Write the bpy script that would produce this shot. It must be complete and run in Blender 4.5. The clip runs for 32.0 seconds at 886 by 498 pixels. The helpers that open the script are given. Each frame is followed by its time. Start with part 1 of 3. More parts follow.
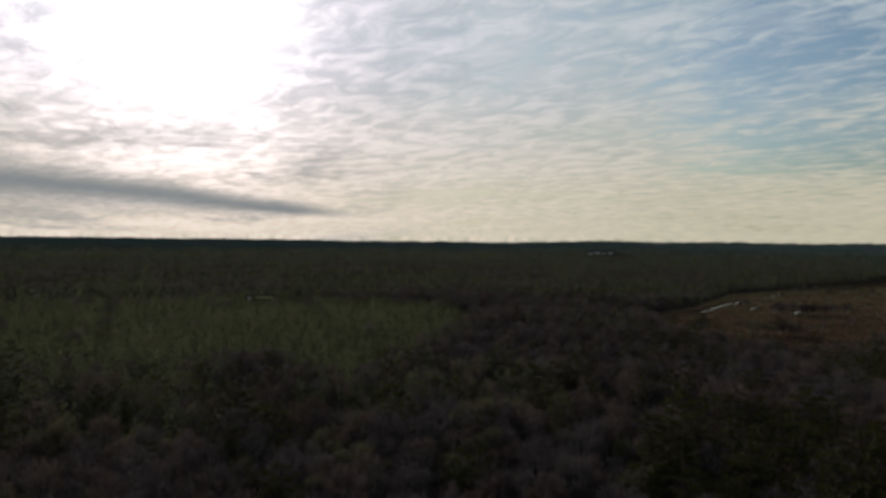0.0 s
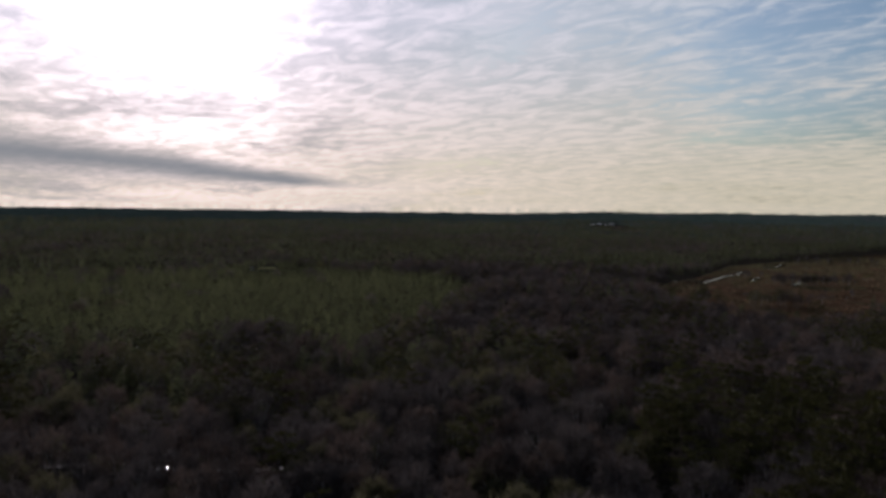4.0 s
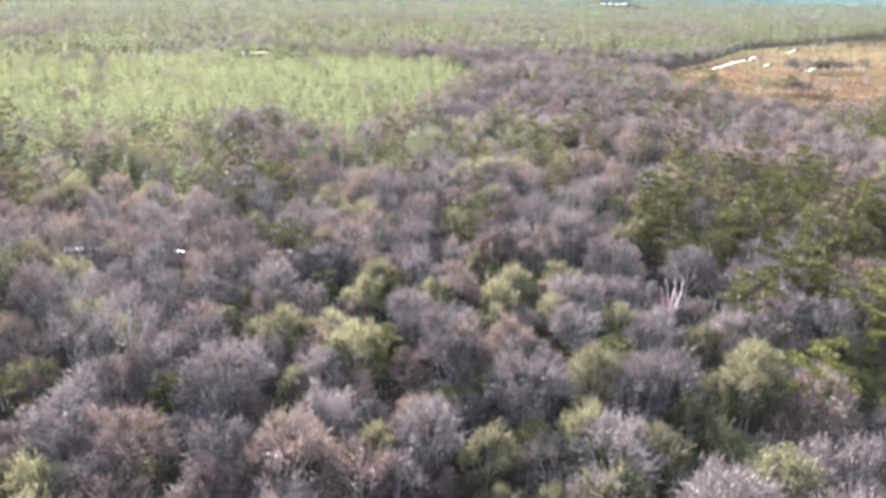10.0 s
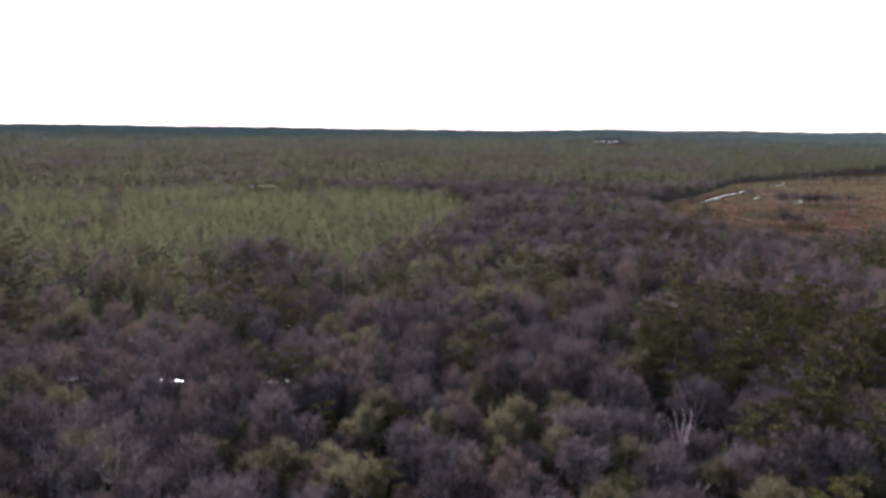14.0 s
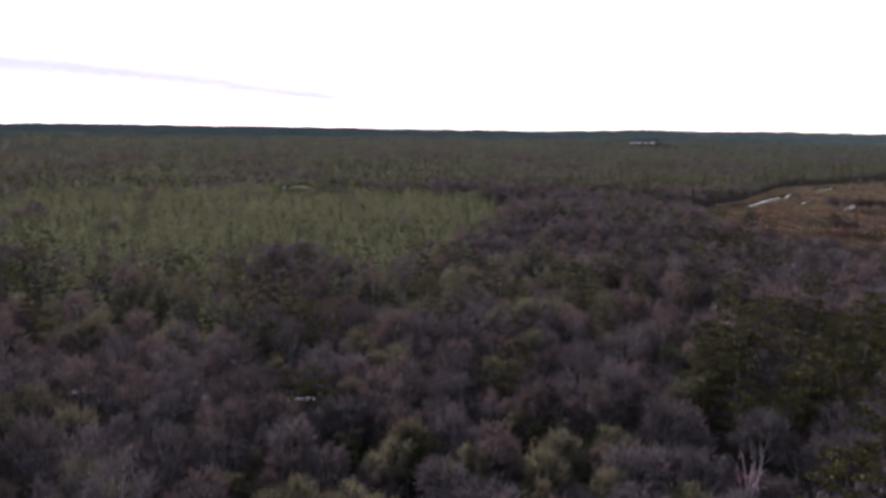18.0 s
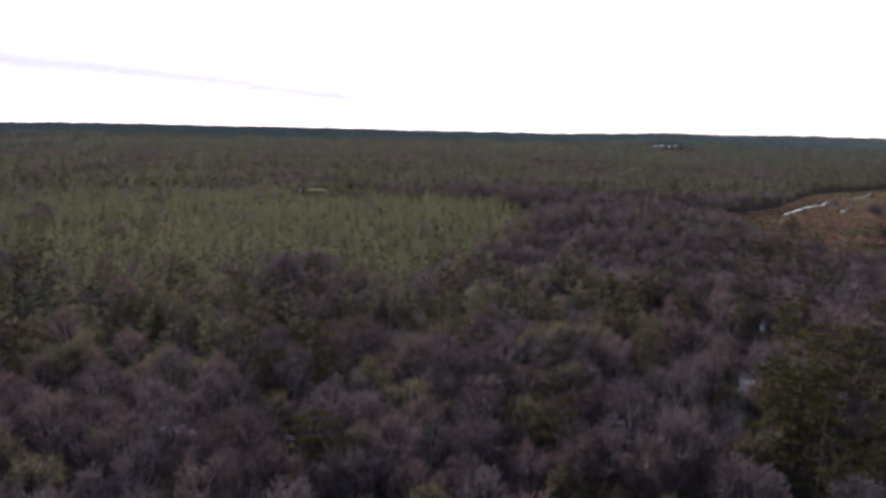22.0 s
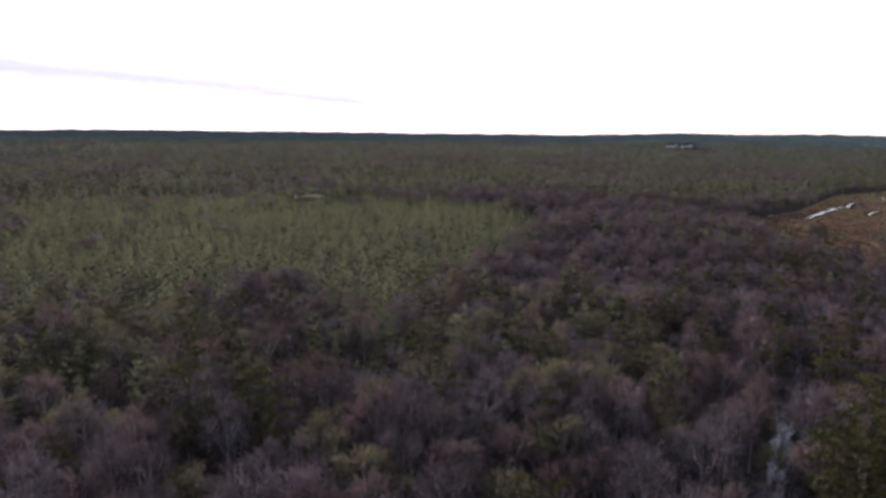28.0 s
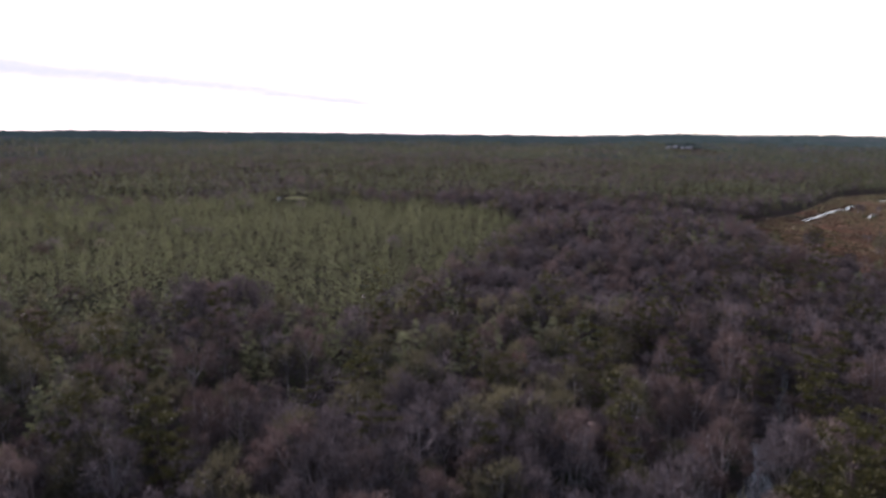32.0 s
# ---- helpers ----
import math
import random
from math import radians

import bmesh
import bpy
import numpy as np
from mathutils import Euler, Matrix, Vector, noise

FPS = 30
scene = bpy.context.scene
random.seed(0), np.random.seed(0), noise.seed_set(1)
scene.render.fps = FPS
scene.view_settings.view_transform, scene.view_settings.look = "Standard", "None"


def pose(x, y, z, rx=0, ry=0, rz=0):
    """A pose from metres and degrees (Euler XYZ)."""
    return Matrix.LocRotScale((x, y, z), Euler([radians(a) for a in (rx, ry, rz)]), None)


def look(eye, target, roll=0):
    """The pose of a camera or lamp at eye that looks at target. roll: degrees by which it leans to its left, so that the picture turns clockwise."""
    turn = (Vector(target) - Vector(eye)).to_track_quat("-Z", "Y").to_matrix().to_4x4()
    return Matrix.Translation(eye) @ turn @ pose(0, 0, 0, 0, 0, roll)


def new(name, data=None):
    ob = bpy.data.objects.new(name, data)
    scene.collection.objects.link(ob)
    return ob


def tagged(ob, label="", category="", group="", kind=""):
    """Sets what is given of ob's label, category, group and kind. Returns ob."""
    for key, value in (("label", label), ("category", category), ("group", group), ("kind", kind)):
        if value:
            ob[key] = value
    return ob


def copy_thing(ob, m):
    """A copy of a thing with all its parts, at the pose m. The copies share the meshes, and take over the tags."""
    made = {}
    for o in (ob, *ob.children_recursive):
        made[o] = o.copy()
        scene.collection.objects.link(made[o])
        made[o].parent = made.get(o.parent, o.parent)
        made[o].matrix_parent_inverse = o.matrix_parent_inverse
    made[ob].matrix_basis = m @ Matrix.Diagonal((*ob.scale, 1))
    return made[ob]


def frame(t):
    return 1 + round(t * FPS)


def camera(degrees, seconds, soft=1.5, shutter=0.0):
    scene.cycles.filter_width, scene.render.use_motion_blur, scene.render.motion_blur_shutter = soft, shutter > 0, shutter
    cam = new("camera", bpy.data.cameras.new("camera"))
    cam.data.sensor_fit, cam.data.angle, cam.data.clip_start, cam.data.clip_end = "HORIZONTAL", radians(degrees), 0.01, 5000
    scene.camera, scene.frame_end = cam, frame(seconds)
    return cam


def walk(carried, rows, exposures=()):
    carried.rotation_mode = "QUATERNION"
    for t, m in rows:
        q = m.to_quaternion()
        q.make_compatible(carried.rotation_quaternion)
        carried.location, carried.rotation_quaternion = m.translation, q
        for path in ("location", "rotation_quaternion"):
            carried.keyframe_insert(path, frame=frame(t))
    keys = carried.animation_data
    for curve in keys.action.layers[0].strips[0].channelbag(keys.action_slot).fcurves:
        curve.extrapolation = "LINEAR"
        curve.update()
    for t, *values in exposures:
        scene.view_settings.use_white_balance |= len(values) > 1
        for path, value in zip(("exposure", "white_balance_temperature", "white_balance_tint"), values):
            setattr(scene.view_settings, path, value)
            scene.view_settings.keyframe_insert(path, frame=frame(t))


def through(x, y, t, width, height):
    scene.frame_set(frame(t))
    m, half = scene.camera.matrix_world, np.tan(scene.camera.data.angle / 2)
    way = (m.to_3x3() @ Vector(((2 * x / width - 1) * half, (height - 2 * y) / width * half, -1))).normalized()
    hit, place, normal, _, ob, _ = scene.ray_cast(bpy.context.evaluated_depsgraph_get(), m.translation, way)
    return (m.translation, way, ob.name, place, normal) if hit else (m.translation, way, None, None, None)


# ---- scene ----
cam = camera(68.2, 32.0, soft=3.4)
PATH = [  # seconds, eye, way, roll
    (0.0, (0.50, 0.20, 77.80), (-4.80, 99.87, -1.85), 0.70),
    (0.5, (0.50, 0.20, 77.80), (-4.80, 99.88, -0.10), 0.70),
    (1.0, (0.50, 0.20, 77.80), (-4.97, 99.83, 3.04), 0.70),
    (1.5, (0.50, 0.20, 77.80), (-5.31, 99.72, 5.30), 0.70),
    (2.0, (0.50, 0.20, 77.80), (-5.49, 99.72, 5.13), 0.70),
    (2.5, (0.50, 0.20, 77.80), (-5.49, 99.80, 3.04), 0.70),
    (3.0, (0.50, 0.20, 77.80), (-5.32, 99.86, 0.07), 0.70),
    (3.5, (0.50, 0.20, 77.80), (-5.14, 99.82, -3.07), 0.70),
    (5.5, (0.52, 0.05, 77.79), (-4.70, 98.65, -15.80), 0.80),
    (6.0, (0.51, 0.26, 77.80), (-4.70, 98.10, -18.70), 0.78),
    (6.5, (0.48, 0.41, 77.79), (-4.60, 97.55, -21.55), 0.75),
    (7.0, (0.42, 0.50, 77.78), (-4.50, 96.90, -24.35), 0.78),
    (7.5, (0.35, 0.55, 77.76), (-4.40, 96.20, -26.95), 0.82),
    (8.0, (0.30, 0.61, 77.75), (-4.30, 95.40, -29.55), 0.87),
    (8.5, (0.34, 0.67, 77.73), (-4.30, 94.60, -32.15), 0.87),
    (9.0, (0.46, 0.67, 77.71), (-4.30, 93.80, -34.45), 0.83),
    (9.5, (0.56, 0.64, 77.68), (-4.25, 93.15, -36.20), 0.80),
    (10.0, (0.60, 0.63, 77.67), (-4.25, 92.65, -37.45), 0.80),
    (10.5, (0.61, 0.67, 77.72), (-4.25, 92.50, -37.75), 0.80),
    (11.0, (0.63, 0.70, 77.79), (-4.30, 93.30, -35.80), 0.80),
    (11.5, (0.63, 0.65, 77.83), (-4.50, 94.80, -31.45), 0.80),
    (12.0, (0.59, 0.50, 77.85), (-4.60, 96.30, -26.45), 0.80),
    (12.5, (0.53, 0.30, 77.86), (-4.75, 97.25, -22.65), 0.80),
    (13.0, (0.47, 0.19, 77.87), (-4.75, 97.85, -20.05), 0.80),
    (13.5, (0.41, 0.23, 77.87), (-4.75, 98.10, -18.80), 0.80),
    (15.5, (0.20, 3.31, 78.02), (-6.55, 98.05, -18.65), 0.80),
    (16.0, (-0.02, 4.92, 78.08), (-7.35, 97.95, -18.70), 0.80),
    (16.5, (-0.30, 6.81, 78.15), (-8.05, 97.90, -18.65), 0.83),
    (17.0, (-0.63, 9.02, 78.22), (-8.65, 97.85, -18.70), 0.87),
    (17.5, (-1.03, 11.55, 78.26), (-9.30, 97.80, -18.70), 0.90),
    (18.0, (-1.54, 14.41, 78.30), (-9.75, 97.75, -18.70), 0.90),
    (18.5, (-2.14, 17.52, 78.35), (-10.55, 97.65, -18.55), 0.90),
    (19.0, (-2.75, 20.65, 78.39), (-10.80, 97.70, -18.55), 0.93),
    (19.5, (-3.35, 23.67, 78.41), (-11.25, 97.60, -18.55), 0.98),
    (20.0, (-3.96, 26.61, 78.43), (-11.45, 97.60, -18.55), 1.02),
    (20.5, (-4.58, 29.53, 78.45), (-11.70, 97.55, -18.55), 1.08),
    (21.0, (-5.20, 32.45, 78.46), (-12.00, 97.50, -18.60), 1.15),
    (21.5, (-5.82, 35.37, 78.48), (-12.20, 97.50, -18.65), 1.25),
    (22.0, (-6.44, 38.27, 78.50), (-12.40, 97.50, -18.55), 1.28),
    (22.5, (-7.03, 41.18, 78.52), (-12.60, 97.50, -18.55), 1.22),
    (23.0, (-7.53, 44.16, 78.52), (-12.80, 97.45, -18.35), 1.08),
    (23.5, (-7.90, 47.23, 78.50), (-13.05, 97.45, -18.40), 0.98),
    (24.0, (-8.06, 50.32, 78.44), (-13.20, 97.40, -18.25), 0.93),
    (24.5, (-7.93, 53.39, 78.34), (-13.35, 97.35, -18.35), 0.90),
    (25.0, (-7.49, 56.40, 78.21), (-13.60, 97.35, -18.30), 0.87),
    (25.5, (-6.83, 59.35, 78.08), (-13.80, 97.35, -18.25), 0.80),
    (27.5, (-2.42, 70.60, 77.64), (-14.25, 97.30, -18.05), 0.60),
    (28.0, (-1.03, 73.40, 77.59), (-14.30, 97.30, -18.15), 0.60),
    (28.5, (0.48, 76.17, 77.53), (-14.35, 97.30, -18.10), 0.57),
    (29.0, (2.07, 78.87, 77.46), (-14.45, 97.30, -18.00), 0.53),
    (29.5, (3.65, 81.47, 77.38), (-14.50, 97.25, -18.00), 0.50),
    (30.0, (5.20, 83.95, 77.32), (-14.50, 97.30, -17.95), 0.48),
    (30.5, (6.71, 86.39, 77.28), (-14.55, 97.30, -17.95), 0.45),
    (31.0, (8.23, 88.88, 77.25), (-14.50, 97.30, -17.95), 0.48),
    (31.5, (9.80, 91.46, 77.24), (-14.50, 97.30, -18.00), 0.52),
    (32.0, (11.44, 94.12, 77.26), (-14.60, 97.30, -18.05), 0.60),
]
SKY_STRENGTH, SUN_STRENGTH = 1.0, 3.6
EXPOSURES = [  # seconds, stops, kelvin, tint
    (0, -0.48, 6350, 13), (2, -0.78, 6400, 13), (3.5, -0.55, 6300, 18), (6, 0.82, 6000, 33), (7, 1.83, 6000, 24), (9, 3.52, 6050, 17), (10, 4.22, 6120, 18), (10.7, 4.57, 6150, 20),
    (11.5, 4.47, 6100, 20), (13, 2.83, 6000, 26), (16, 1.34, 5970, 36), (19, 1.34, 5970, 36), (23, 1.38, 5970, 36), (28, 1.38, 5970, 36), (32, 1.38, 5970, 36)]
walk(cam, [(t, look(e, (e[0] + w[0], e[1] + w[1], e[2] + w[2]), r)) for t, e, w, r in PATH], EXPOSURES)

# ---- world and sun ----
SUN_AZ, SUN_EL = radians(24.9), radians(16.8)     # left of +y, above the horizon
SUN_WAY = Vector((-math.sin(SUN_AZ) * math.cos(SUN_EL), math.cos(SUN_AZ) * math.cos(SUN_EL), math.sin(SUN_EL)))


class Nodes:
    """Short hand for node trees."""

    def __init__(self, tree):
        self.tree = tree
        tree.nodes.clear()

    def add(self, kind, inputs=(), **settings):
        node = self.tree.nodes.new(kind)
        for key, value in settings.items():
            setattr(node, key, value)
        for key, value in dict(inputs).items():
            self.put(node.inputs[key], value)
        return node

    def put(self, socket, value):
        if isinstance(value, bpy.types.NodeSocket):
            self.tree.links.new(value, socket)
        else:
            socket.default_value = value

    def math(self, op, a, b=0.0, clamp=False):
        return self.add("ShaderNodeMath", {0: a, 1: b}, operation=op, use_clamp=clamp).outputs[0]

    def span(self, value, lo, hi, a=0.0, b=1.0):
        return self.add("ShaderNodeMapRange", {0: value, 1: lo, 2: hi, 3: a, 4: b}, interpolation_type="SMOOTHSTEP").outputs[0]

    def mix(self, fac, a, b, blend="MIX"):
        node = self.add("ShaderNodeMix", data_type="RGBA", blend_type=blend)
        for i, v in ((0, fac), (6, a), (7, b)):
            self.put(node.inputs[i], v if not isinstance(v, tuple) else (*v, 1.0)[:4])
        return node.outputs[2]

    def noise(self, vector, scale, detail=4.0, rough=0.55, distortion=0.0, dims="3D"):
        node = self.add("ShaderNodeTexNoise", {"Scale": scale, "Detail": detail, "Roughness": rough, "Distortion": distortion}, noise_dimensions=dims)
        if vector is not None:
            self.put(node.inputs["Vector"], vector)
        return node.outputs[0]


def make_world():
    world = bpy.data.worlds.new("sky")
    scene.world = world
    world.use_nodes = True
    n = Nodes(world.node_tree)
    way = n.add("ShaderNodeTexCoord").outputs["Generated"]
    sep = n.add("ShaderNodeSeparateXYZ", {0: way})
    x, y, z = sep.outputs
    sky = n.add("ShaderNodeTexSky", sky_type="NISHITA", sun_disc=False, sun_elevation=SUN_EL, sun_rotation=-SUN_AZ,
                air_density=1.2, dust_density=2.5, altitude=80.0).outputs[0]
    clear = n.mix(1.0, sky, (0.076, 0.098, 0.116), "MULTIPLY")
    # the cloud deck, seen as a plane overhead
    up = n.math("ADD", n.math("MAXIMUM", z, 0.0), 0.07)
    plane = n.add("ShaderNodeCombineXYZ", {0: n.math("DIVIDE", x, up), 1: n.math("DIVIDE", y, up), 2: 0.0}).outputs[0]
    along = n.add("ShaderNodeVectorMath", {0: plane, 1: (-0.73, 0.68, 0.0)}, operation="DOT_PRODUCT").outputs["Value"]
    across = n.add("ShaderNodeVectorMath", {0: plane, 1: (0.68, 0.73, 0.0)}, operation="DOT_PRODUCT").outputs["Value"]
    turned = n.add("ShaderNodeCombineXYZ", {0: n.math("MULTIPLY", along, 0.6), 1: across, 2: 0.0}).outputs[0]
    big = n.noise(turned, 0.7, 4, 0.5, 0.4)
    ripple = n.noise(turned, 6.5, 7, 0.64, 0.6)
    deck = n.math("ADD", n.math("MULTIPLY", big, 0.42), n.math("MULTIPLY", ripple, 0.58))
    thick = n.math("ADD", n.math("MULTIPLY", n.span(z, 0.05, 0.40), 0.07), n.math("MULTIPLY", n.math("MULTIPLY", n.span(x, 0.16, 0.42), n.math("MULTIPLY", n.span(z, 0.05, 0.11), n.span(z, 0.36, 0.20, 0.3, 1.0))), 0.18))
    cover = n.span(n.math("SUBTRACT", deck, thick), 0.22, 0.45)
    cover = n.math("MULTIPLY", cover, n.span(z, 0.45, 0.8, 1.0, 0.15))
    # cloud colour: warm near the horizon, cool and grey higher up
    tone = n.mix(n.span(z, 0.0, 0.30), (0.75, 0.70, 0.49), (0.545, 0.66, 0.68))
    tone = n.mix(n.span(ripple, 0.36, 0.64), n.mix(1.0, tone, (0.84, 0.88, 0.91), "MULTIPLY"), tone)
    dot = n.add("ShaderNodeVectorMath", {0: way, 1: tuple(SUN_WAY)}, operation="DOT_PRODUCT").outputs["Value"]
    ang = n.math("ARCCOSINE", n.math("MINIMUM", dot, 0.99999))
    cover = n.math("MAXIMUM", cover, n.span(ang, 0.75, 0.35))
    col = n.mix(cover, clear, tone)
    # glare of the sun behind thin cloud
    ang = n.math("MULTIPLY", ang, n.span(deck, 0.34, 0.60, 1.32, 0.80))
    halo = n.math("POWER", 2.718, n.math("MULTIPLY", ang, -3.9))
    core = n.math("POWER", 2.718, n.math("MULTIPLY", n.math("MULTIPLY", ang, ang), -62.0))
    thin = n.span(ripple, 0.34, 0.64, 0.86, 1.05)
    col = n.mix(1.0, col, n.mix(1.0, (1.0, 0.73, 0.76), n.math("MULTIPLY", n.math("MULTIPLY", halo, 1.35), thin), "MULTIPLY"), "ADD")
    col = n.mix(1.0, col, n.mix(1.0, (1.0, 0.95, 0.92), n.math("MULTIPLY", core, 1.8), "MULTIPLY"), "ADD")
    # long grey bank low under the sun, and loose grey patches
    line = n.math("ADD", n.math("MULTIPLY", x, -0.078), 0.018)
    wob = n.math("MULTIPLY", n.math("SUBTRACT", n.noise(n.add("ShaderNodeMapping", {0: way, 3: (3.0, 3.0, 22.0)}).outputs[0], 1.8, 5, 0.6), 0.5), 0.022)
    half = n.math("ADD", n.math("MULTIPLY", n.span(x, -0.12, -0.62), 0.023), 0.006)
    off = n.math("DIVIDE", n.math("ABSOLUTE", n.math("ADD", n.math("SUBTRACT", z, line), wob)), half)
    bank = n.math("MULTIPLY", n.span(off, 0.0, 1.6, 1.0, 0.0), n.span(x, -0.14, -0.28))
    low = n.math("MULTIPLY", n.span(n.noise(n.add("ShaderNodeMapping", {0: way, 3: (2.0, 2.0, 14.0)}).outputs[0], 2.6, 5, 0.6, 0.5), 0.48, 0.64), n.span(z, 0.24, 0.08))
    low = n.math("MULTIPLY", low, n.span(x, 0.0, -0.3))
    bank = n.math("MAXIMUM", bank, n.math("MULTIPLY", low, 0.6))
    col = n.mix(n.math("MULTIPLY", bank, 0.93), col, (0.27, 0.305, 0.315))
    # thin cloud scatters forward: the sky opposite the sun is dimmer
    col = n.mix(1.0, col, n.span(dot, -0.75, 0.55, 0.26, 1.0), "MULTIPLY")
    back = n.add("ShaderNodeBackground", {0: col, 1: SKY_STRENGTH})
    n.add("ShaderNodeOutputWorld", {0: back.outputs[0]})


make_world()
sun = new("sun", bpy.data.lights.new("sun", "SUN"))
sun.data.energy, sun.data.angle, sun.data.color = SUN_STRENGTH, radians(6), (1.0, 0.95, 0.89)
sun.matrix_world = look((0, 0, 300), Vector((0, 0, 300)) - SUN_WAY)


# ---- materials ----
def foliage(name, a, b, c, per_object=True, through=0.25, rough=0.6, gloss=0.1, grain=1.3):
    """Leaves, needles or twigs: three colours mixed tree by tree and tuft by tuft."""
    mat = bpy.data.materials.new(name)
    mat.use_nodes = True
    n = Nodes(mat.node_tree)
    geo = n.add("ShaderNodeNewGeometry")
    if per_object:
        tree = n.add("ShaderNodeObjectInfo").outputs["Random"]
    else:
        tree = n.add("ShaderNodeAttribute", attribute_name="tree").outputs["Fac"]
        tree_tone = n.math("FRACT", n.math("MULTIPLY", tree, 7.31))
    tuft = n.noise(geo.outputs["Position"], grain, 3, 0.6)
    col = n.mix(n.span(tree, 0.1, 0.9), a, b)
    col = n.mix(n.span(tuft, 0.40, 0.68), col, c)
    bit = n.math("ADD", n.math("MULTIPLY", geo.outputs["Random Per Island"], 0.30), 0.85)
    if per_object:
        bit = n.math("MULTIPLY", bit, n.span(n.math("FRACT", n.math("MULTIPLY", tree, 5.7)), 0.0, 1.0, 0.78, 1.25))
    else:     # whole trees lighter and darker than their neighbours
        bit = n.math("MULTIPLY", bit, n.span(tree_tone, 0.0, 1.0, 0.74, 1.28))
    col = n.mix(1.0, col, bit, "MULTIPLY")
    surf = n.add("ShaderNodeBsdfPrincipled", {"Base Color": col, "Roughness": rough, "Specular IOR Level": gloss})
    leaf = n.add("ShaderNodeBsdfTranslucent", {"Color": col})
    out = n.add("ShaderNodeMixShader", {0: through, 1: surf.outputs[0], 2: leaf.outputs[0]})
    n.add("ShaderNodeOutputMaterial", {0: out.outputs[0]})
    return mat


def surface(name, a, b, scale, rough=0.85, c=None, c_scale=1.0, bump=0.0, spec=0.3, c_from=0.5, c_to=0.65):
    mat = bpy.data.materials.new(name)
    mat.use_nodes = True
    n = Nodes(mat.node_tree)
    pos = n.add("ShaderNodeNewGeometry").outputs["Position"]
    fine = n.noise(pos, scale, 6, 0.65)
    col = n.mix(n.span(fine, 0.32, 0.68), a, b)
    if c:
        col = n.mix(n.span(n.noise(pos, c_scale, 4, 0.55, 0.4), c_from, c_to), col, c)
    if spec < 0.05:     # loose litter, sand and turf have no sheen
        bsdf = n.add("ShaderNodeBsdfDiffuse", {"Color": col, "Roughness": rough})
    else:
        bsdf = n.add("ShaderNodeBsdfPrincipled", {"Base Color": col, "Roughness": rough, "Specular IOR Level": spec})
    if bump:
        n.put(bsdf.inputs["Normal"], n.add("ShaderNodeBump", {"Height": fine, "Strength": bump, "Distance": 0.1}).outputs[0])
    n.add("ShaderNodeOutputMaterial", {0: bsdf.outputs[0]})
    return mat


TONES = {  # leaf or twig colours by kind of tree
    "grey": ((0.060, 0.049, 0.048), (0.094, 0.077, 0.074), (0.117, 0.097, 0.090)),
    "brown": ((0.082, 0.055, 0.048), (0.112, 0.080, 0.067), (0.128, 0.098, 0.081)),
    "budding": ((0.062, 0.056, 0.032), (0.084, 0.077, 0.040), (0.102, 0.093, 0.054)),
    "pine": ((0.029, 0.028, 0.011), (0.048, 0.046, 0.015), (0.096, 0.087, 0.027)),
    "young": ((0.052, 0.058, 0.029), (0.075, 0.082, 0.038), (0.101, 0.107, 0.049)),
    # pine again, paler and cooler: haze of distance put into the colour
    "conifer": ((0.048, 0.054, 0.031), (0.073, 0.080, 0.043), (0.098, 0.104, 0.054)),
    "red": ((0.19, 0.055, 0.058), (0.22, 0.070, 0.072), (0.20, 0.100, 0.095)),
    "oak": ((0.064, 0.062, 0.023), (0.092, 0.087, 0.031), (0.120, 0.112, 0.043)),
}
LOOK = {  # light let through, roughness, sheen
    "grey": (0.2, 0.8, 0.05), "brown": (0.2, 0.8, 0.05), "budding": (0.35, 0.7, 0.06), "pine": (0.10, 0.65, 0.05), "young": (0.62, 0.65, 0.06), "conifer": (0.5, 0.65, 0.05),
    "red": (0.2, 0.8, 0.05), "oak": (0.35, 0.65, 0.06)}
NEAR = {k: foliage(k + "_crown", *v, True, *LOOK[k]) for k, v in TONES.items()}
FAR = {k: foliage(k + "_woodland", *v, False, *LOOK[k], grain=0.5) for k, v in TONES.items()}
BARK = surface("grey_bark", (0.15, 0.133, 0.12), (0.35, 0.31, 0.285), 6.0, bump=0.4)
PINE_BARK = surface("pine_bark", (0.05, 0.036, 0.03), (0.11, 0.075, 0.06), 5.0, bump=0.5)
PALE_WOOD = surface("weathered_wood", (0.26, 0.20, 0.195), (0.38, 0.30, 0.29), 7.0, bump=0.3)
LITTER = surface("leaf_litter", (0.026, 0.021, 0.018), (0.052, 0.040, 0.033), 1.4, c=(0.028, 0.030, 0.018), c_scale=0.05, bump=0.6, spec=0.03)
MARSH = surface("marsh_grass_ground", (0.045, 0.028, 0.017), (0.085, 0.052, 0.030), 0.5, c=(0.060, 0.056, 0.026), c_scale=0.018, bump=0.5, spec=0.03)
TUSSOCK = foliage("marsh_tussock", (0.200, 0.112, 0.070), (0.185, 0.165, 0.080), (0.150, 0.125, 0.075), False, 0.2, 0.7, 0.05, 0.05)
SAND = surface("dry_sand", (0.30, 0.26, 0.12), (0.40, 0.34, 0.17), 0.6, c=(0.26, 0.24, 0.10), c_scale=0.08, bump=0.3, spec=0.03)


